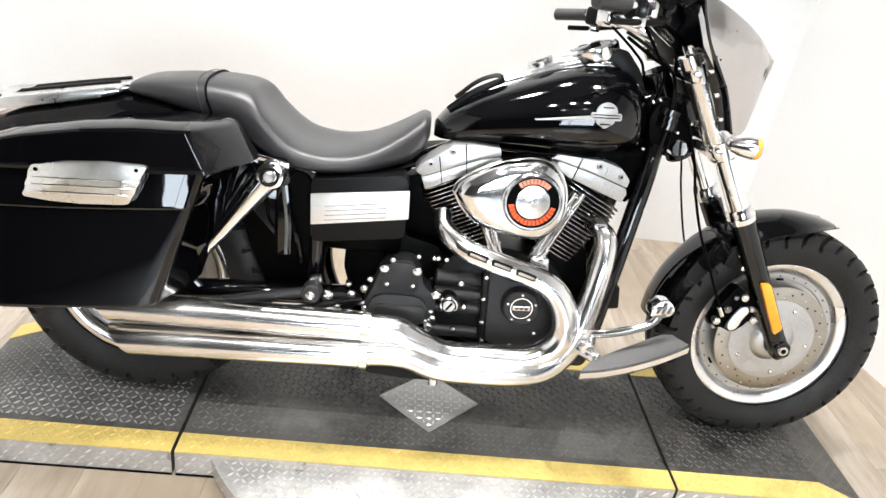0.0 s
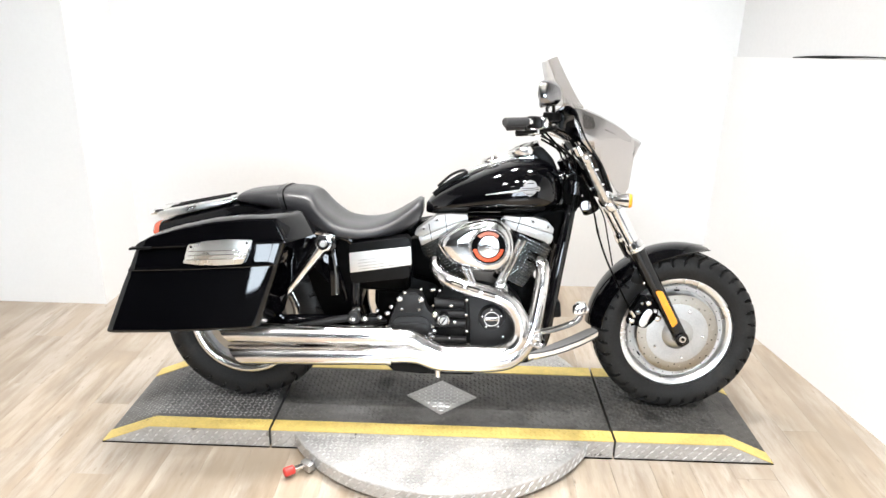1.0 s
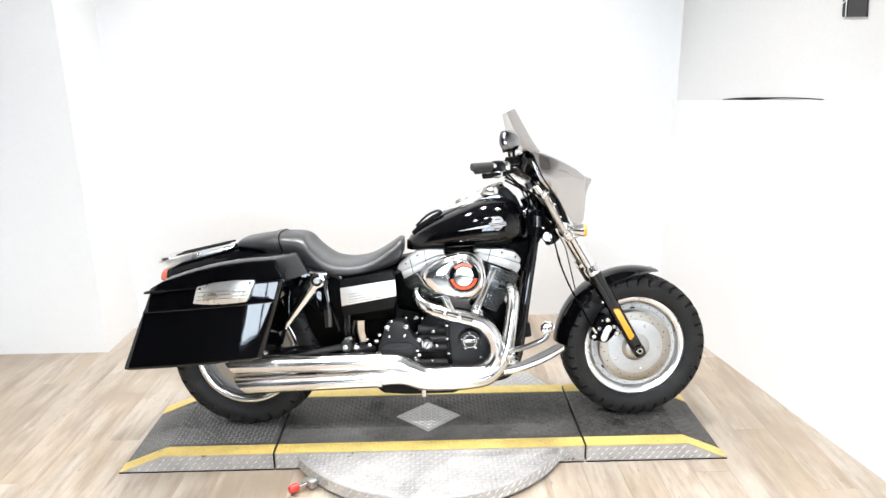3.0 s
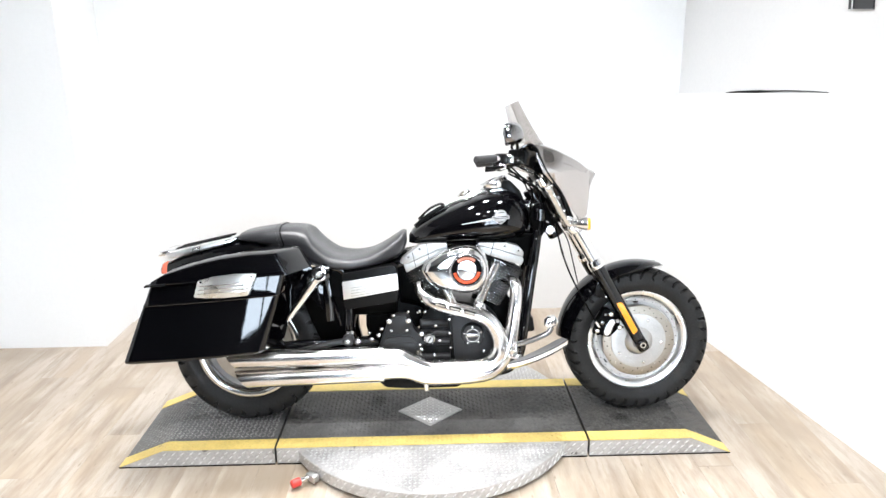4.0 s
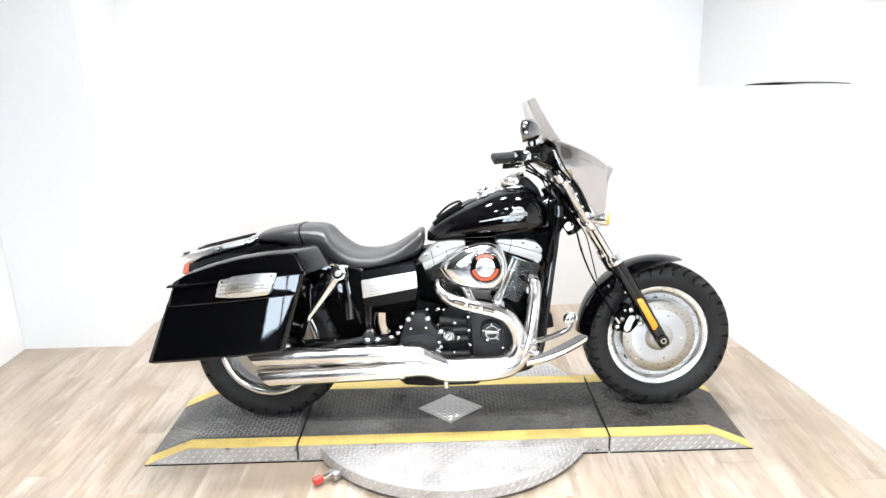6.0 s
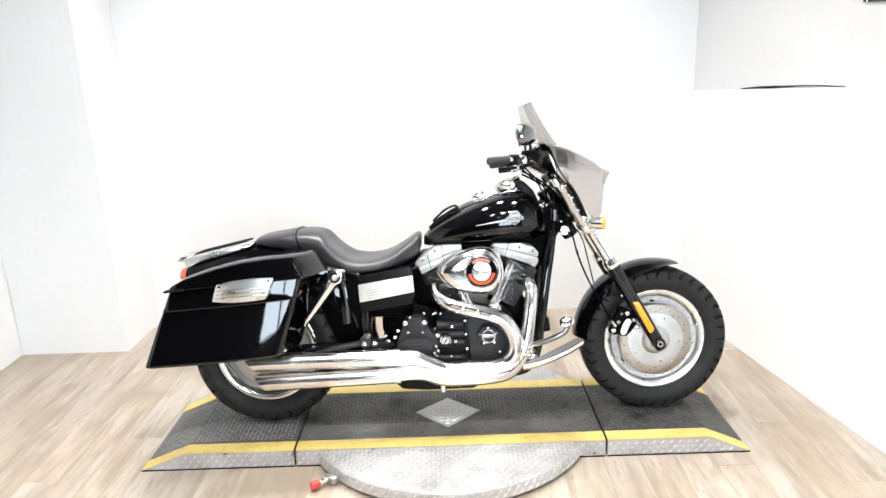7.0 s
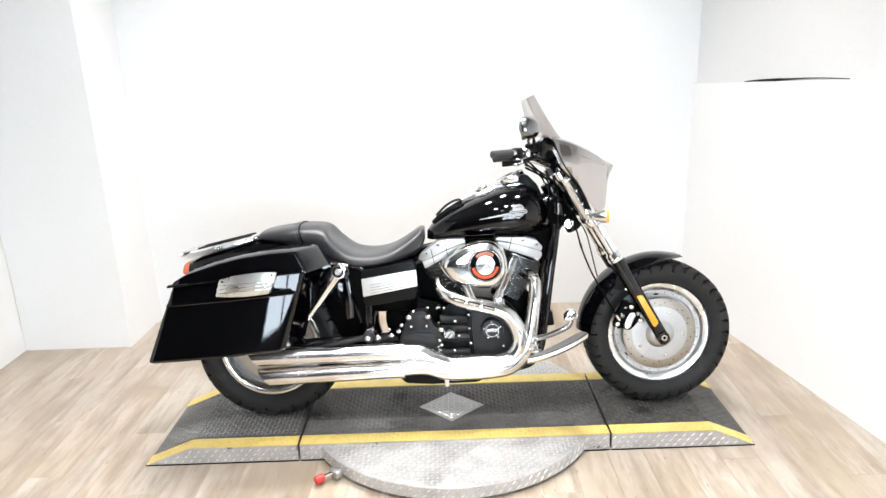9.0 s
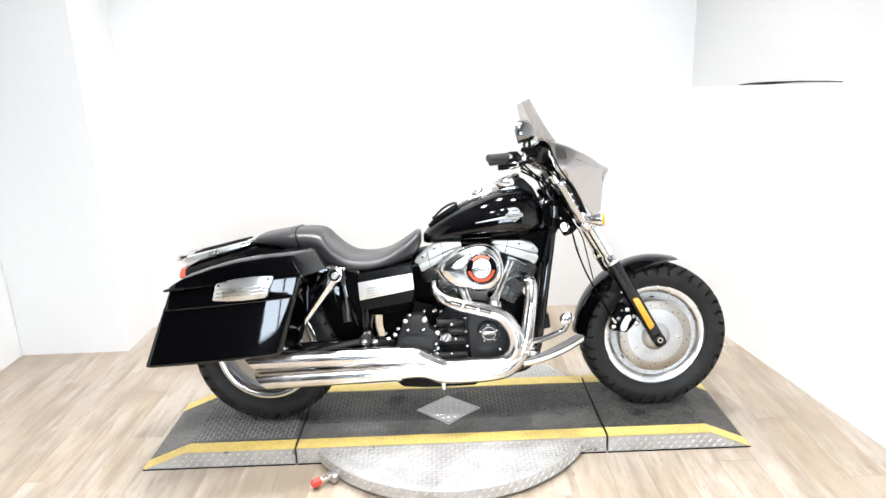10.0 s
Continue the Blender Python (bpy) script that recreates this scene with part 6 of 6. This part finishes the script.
def air_cleaner():
    o = [(-0.141, 0.673), (-0.125, 0.702), (-0.07, 0.74), (-0.02, 0.763), (0.045, 0.776), (0.094, 0.764), (0.128, 0.722), (0.14, 0.668), (0.131, 0.618), (0.098, 0.58), (0.05, 0.572), (0.0, 0.578), (-0.069, 0.596), (-0.113, 0.63)]
    o = [tuple(p[:2]) for p in spline(o + [o[0]], 5)[:-1]]
    c = Vector((0.02, 0.675))
    rings = []
    for w, k in ((-0.15, 0.985), (-0.158, 1.0), (-0.166, 1.0), (-0.171, 0.99), (-0.1725, 0.965), (-0.178, 0.955), (-0.19, 0.925), (-0.198, 0.88), (-0.203, 0.8), (-0.206, 0.65), (-0.207, 0.3)):
        rings.append([(c.x + (x - c.x) * k, w, c.y + (h - c.y) * k) for x, h in o])
    a = part("air_cleaner", loft(rings), CHROME, bike, "chrome teardrop air cleaner cover", angle=45)
    part("backing_plate", slab([(c.x + (x - c.x) * 0.94, c.y + (h - c.y) * 0.94) for x, h in o], -0.152, -0.1, 0.003), BLACK_DEEP, a, "black backing plate")
    C = (0.046, -0.202, 0.678)
    part("bezel", lathe([(0.06, 0.02), (0.071, 0.012), (0.0725, -0.004), (0.07, -0.012), (0.066, -0.0165), (0.062, -0.0165), (0.0605, -0.01), (0.05, -0.01)], C, (0, 1, 0), 56), CHROME, a, "chrome bezel")
    part("insert_ring", lathe([(0.038, -0.0125), (0.061, -0.0125), (0.061, -0.008), (0.038, -0.008)], C, (0, 1, 0), 56, closed=True), BLACK_DEEP, a, "black ring")
    part("insert_disc", lathe([(0, -0.022), (0.009, -0.022), (0.0095, -0.017), (0.016, -0.0155), (0.034, -0.0155), (0.04, -0.0145), (0.041, -0.005), (0, -0.005)], C, (0, 1, 0), 40), ALU, a, "polished centre disc")
    bolt(C[0], C[1] - 0.022, C[2], 0.006, a, ALU)

    def arc(a0, a1, n, mat, label):
        for k in range(n):
            t = radians(a0 + (a1 - a0) * (k + 0.5) / n)
            span = radians(abs(a1 - a0) / n) * 0.42
            inset = 0.0012 * (k % 3)
            pts = [(C[0] + r * math.cos(t + q * span), C[2] + r * math.sin(t + q * span)) for r, q in ((0.044, -1), (0.057 - inset * 0.4, -0.9), (0.057, 0.9), (0.044 + inset * 0.4, 1))]
            part("ring_mark", slab(pts, C[1] - 0.0138, C[1] - 0.012, 0), mat, a, label, smooth=False)
    arc(190, 352, 15, ORANGE, "plain orange bar")
    arc(136, 48, 9, PALE_ORANGE, "plain pale orange bar")


air_cleaner()


SLOTS = [(-0.066, 0.541, 17), (-0.006, 0.524, 15), (0.055, 0.506, 16)]


def exhaust():
    p1 = [(-0.150, -0.12, 0.60, 0.022), (-0.145, -0.16, 0.574, 0.024), (-0.10, -0.2, 0.545, 0.0265), (-0.02, -0.215, 0.519, 0.0275), (0.075, -0.215, 0.494, 0.0285), (0.135, -0.215, 0.463, 0.031), (0.175, -0.215, 0.40, 0.034), (0.178, -0.215, 0.335, 0.035), (0.14, -0.215, 0.285, 0.035), (0.075, -0.22, 0.266, 0.034), (-0.02, -0.225, 0.268, 0.033), (-0.11, -0.228, 0.268, 0.033), (-0.18, -0.23, 0.295, 0.034), (-0.24, -0.235, 0.325, 0.034), (-0.32, -0.24, 0.326, 0.034)]
    e1 = part("exhaust_pipe", tube(p1, 0.033, 24, 8), EXHAUST, bike, "chrome exhaust pipe with heat shield")
    # slots in the heat shield
    for x, h, tilt in SLOTS:
        turn = Matrix.Rotation(radians(tilt), 4, "Y")
        part("slot", box((x, -0.243, h), (0.052, 0.009, 0.016), 0.0042, 3, m=turn), BLACK_SATIN, e1, "dark heat shield slot")
        part("slot_mesh", box((x, -0.244, h - 0.0005), (0.044, 0.0095, 0.0095), 0.0038, 3, m=turn), DISC, e1, "grey pipe behind the slot")
    p2 = [(0.215, -0.07, 0.612, 0.022), (0.243, -0.125, 0.608, 0.025), (0.256, -0.165, 0.582, 0.027), (0.25, -0.186, 0.52, 0.029), (0.236, -0.195, 0.43, 0.031), (0.222, -0.2, 0.36, 0.033), (0.195, -0.21, 0.295, 0.034), (0.14, -0.225, 0.25, 0.036), (0.06, -0.235, 0.238, 0.037), (-0.05, -0.24, 0.236, 0.037), (-0.13, -0.24, 0.24, 0.037), (-0.2, -0.24, 0.262, 0.036), (-0.26, -0.24, 0.265, 0.036), (-0.315, -0.24, 0.26, 0.036)]
    part("exhaust_pipe", tube(p2, 0.034, 24, 8), EXHAUST, bike, "chrome front exhaust pipe")
    for x0, h0, x1, h1, r in ((-0.3, 0.333, -0.925, 0.33, 0.036), (-0.3, 0.258, -0.885, 0.245, 0.036)):
        a, b = Vector((x0, -0.245, h0)), Vector((x1, -0.25, h1))
        n = (b - a).length
        body = lathe([(0.03, 0), (0.035, 0.01), (r, 0.03), (r, 0.1), (r + 0.001, 0.2), (r + 0.001, n - 0.06), (r + 0.0005, n), (r - 0.004, n), (r - 0.004, n - 0.1), (0, n - 0.1)], a, b - a, 32)
        for v in body.verts:
            if v.co.x < x1 + 0.004:
                v.co.x -= (v.co.z - h1) * 0.75
        mu = part("muffler", body, EXHAUST, bike, "chrome slash-cut muffler")
        part("muffler_clamp", lathe([(0.034, 0.0), (r + 0.003, 0.002), (r + 0.003, 0.02), (0.034, 0.024)], a, b - a, 32), ALU, mu)
        part("muffler_outlet", lathe([(0, n - 0.09), (r - 0.005, n - 0.09), (r - 0.005, n - 0.085), (0, n - 0.085)], a, b - a, 24), BLACK_DEEP, mu)
    part("exhaust_bracket", slab(rounded([(-0.33, 0.205), (-0.3, 0.178), (-0.2, 0.17), (0.0, 0.172), (0.035, 0.19), (0.03, 0.215), (-0.3, 0.225)], 0.01), -0.2, -0.15, 0.006), BLACK_SATIN, bike, "black exhaust bracket")
    part("stand_pivot", rod((-0.13, -0.208, 0.2), (-0.128, -0.208, 0.162), 0.012, 14, bevel=0.003), CHROME, bike)


exhaust()


def foot_controls():
    # the board lies along the bike, its inner edge lower
    outer = [(0.196, 0.322), (0.25, 0.332), (0.31, 0.351), (0.37, 0.377), (0.415, 0.402), (0.436, 0.416)]
    inner = [(0.21, 0.306), (0.25, 0.308), (0.31, 0.329), (0.37, 0.356), (0.41, 0.378), (0.43, 0.39)]
    reach = [0.03, 0.085, 0.115, 0.125, 0.125, 0.1]

    def board(w0, inset, up, thick):
        rings = []
        for p, q, r in zip(spline(outer, 5), spline(inner, 5), spline([(v,) for v in reach], 5)):
            i0, i1 = inset, max(inset + 0.004, float(r[0]) - inset)
            k = float(r[0])
            dx, dz = (q[0] - p[0]), (q[1] - p[1]) * k / 0.115
            a = (p[0] + dx * i0 / k, w0 + i0, p[1] + dz * i0 / k + up)
            b = (p[0] + dx * i1 / k, w0 + i1, p[1] + dz * i1 / k + up)
            rings.append([a, b, (b[0], b[1], b[2] - thick * 0.5), (b[0], b[1] - 0.01, b[2] - thick), (a[0], a[1] + 0.012, a[2] - thick), (a[0], a[1] + 0.001, a[2] - thick * 0.55)])
        bm = loft(rings)
        return bm
    bm = board(-0.362, 0.0, 0.0, 0.026)
    fb = part("footboard", bm, CHROME, bike, "chrome rider footboard", angle=25)
    pad = board(-0.362, 0.0085, 0.005, 0.008)
    part("footboard_pad", pad, PAD_GREY, fb, "dark ribbed rubber pad", angle=25)
    part("board_bracket", tube([(0.222, -0.19, 0.29), (0.228, -0.23, 0.315), (0.24, -0.275, 0.325), (0.256, -0.29, 0.325)], 0.014, 12), CHROME, bike, "chrome footboard bracket")
    part("board_pivot", lathe([(0, -0.02), (0.014, -0.02), (0.017, -0.015), (0.017, 0.02), (0, 0.02)], (0.238, -0.25, 0.34), (0.3, 1, 0.2), 20), CHROME, bike)
    part("pedal_arm", tube([(0.225, -0.2, 0.335), (0.24, -0.235, 0.362), (0.285, -0.25, 0.378), (0.335, -0.262, 0.4), (0.372, -0.266, 0.42), (0.388, -0.268, 0.445)], 0.0135, 12, flat=0.7), CHROME, bike, "chrome brake pedal")
    face = [(0.358, 0.452), (0.358, 0.473), (0.376, 0.492), (0.402, 0.492), (0.413, 0.474), (0.407, 0.459), (0.383, 0.449)]
    pd = part("brake_pedal_pad", slab(rounded(face, 0.005, 3), -0.292, -0.25, 0.004), CHROME, bike, "chrome brake pedal pad")
    for k in range(3):
        x = 0.368 + 0.013 * k
        part("pedal_rubber", slab([(x, 0.463 + 0.001 * k), (x + 0.006, 0.462 + 0.001 * k), (x + 0.012, 0.482), (x + 0.006, 0.484)], -0.2935, -0.29, 0.0005), PAD_GREY, pd, "grey rubber rib on the pedal")
    part("control_mount", slab(rounded([(0.19, 0.25), (0.25, 0.25), (0.28, 0.31), (0.24, 0.345), (0.2, 0.31)], 0.015), -0.2, -0.1, 0.008), BLACK_GLOSS, bike)
    bolt(0.215, -0.205, 0.27, 0.009, bike)


foot_controls()

# ---- floor planks ----
PLANK_L, PLANK_W = 1.22, 0.15
me = bpy.data.meshes.new("plank")
bm = box((0, 0, 0), (PLANK_L - 0.0006, PLANK_W - 0.0006, 0.008), 0.0004, 1)
bm.to_mesh(me)
bm.free()
me.materials.append(WOOD)
PLANK_ANGLE = radians(90)
ca, sa = math.cos(PLANK_ANGLE), math.sin(PLANK_ANGLE)
for j in range(-30, 31):
    for i in range(-6, 7):
        u, v = (i + (j * 0.37) % 1.0) * PLANK_L, j * PLANK_W
        x, y = -0.3 + u * ca - v * sa, -0.6 + u * sa + v * ca
        if -2.9 < x < 2.5 and -2.75 < y < 1.9:
            ob = new("plank", me)
            ob.parent = floor
            ob.matrix_world = pose(x, y, -0.004 + 0.0004 * random.random(), 0, 0, math.degrees(PLANK_ANGLE) + (180 if random.random() < 0.5 else 0))
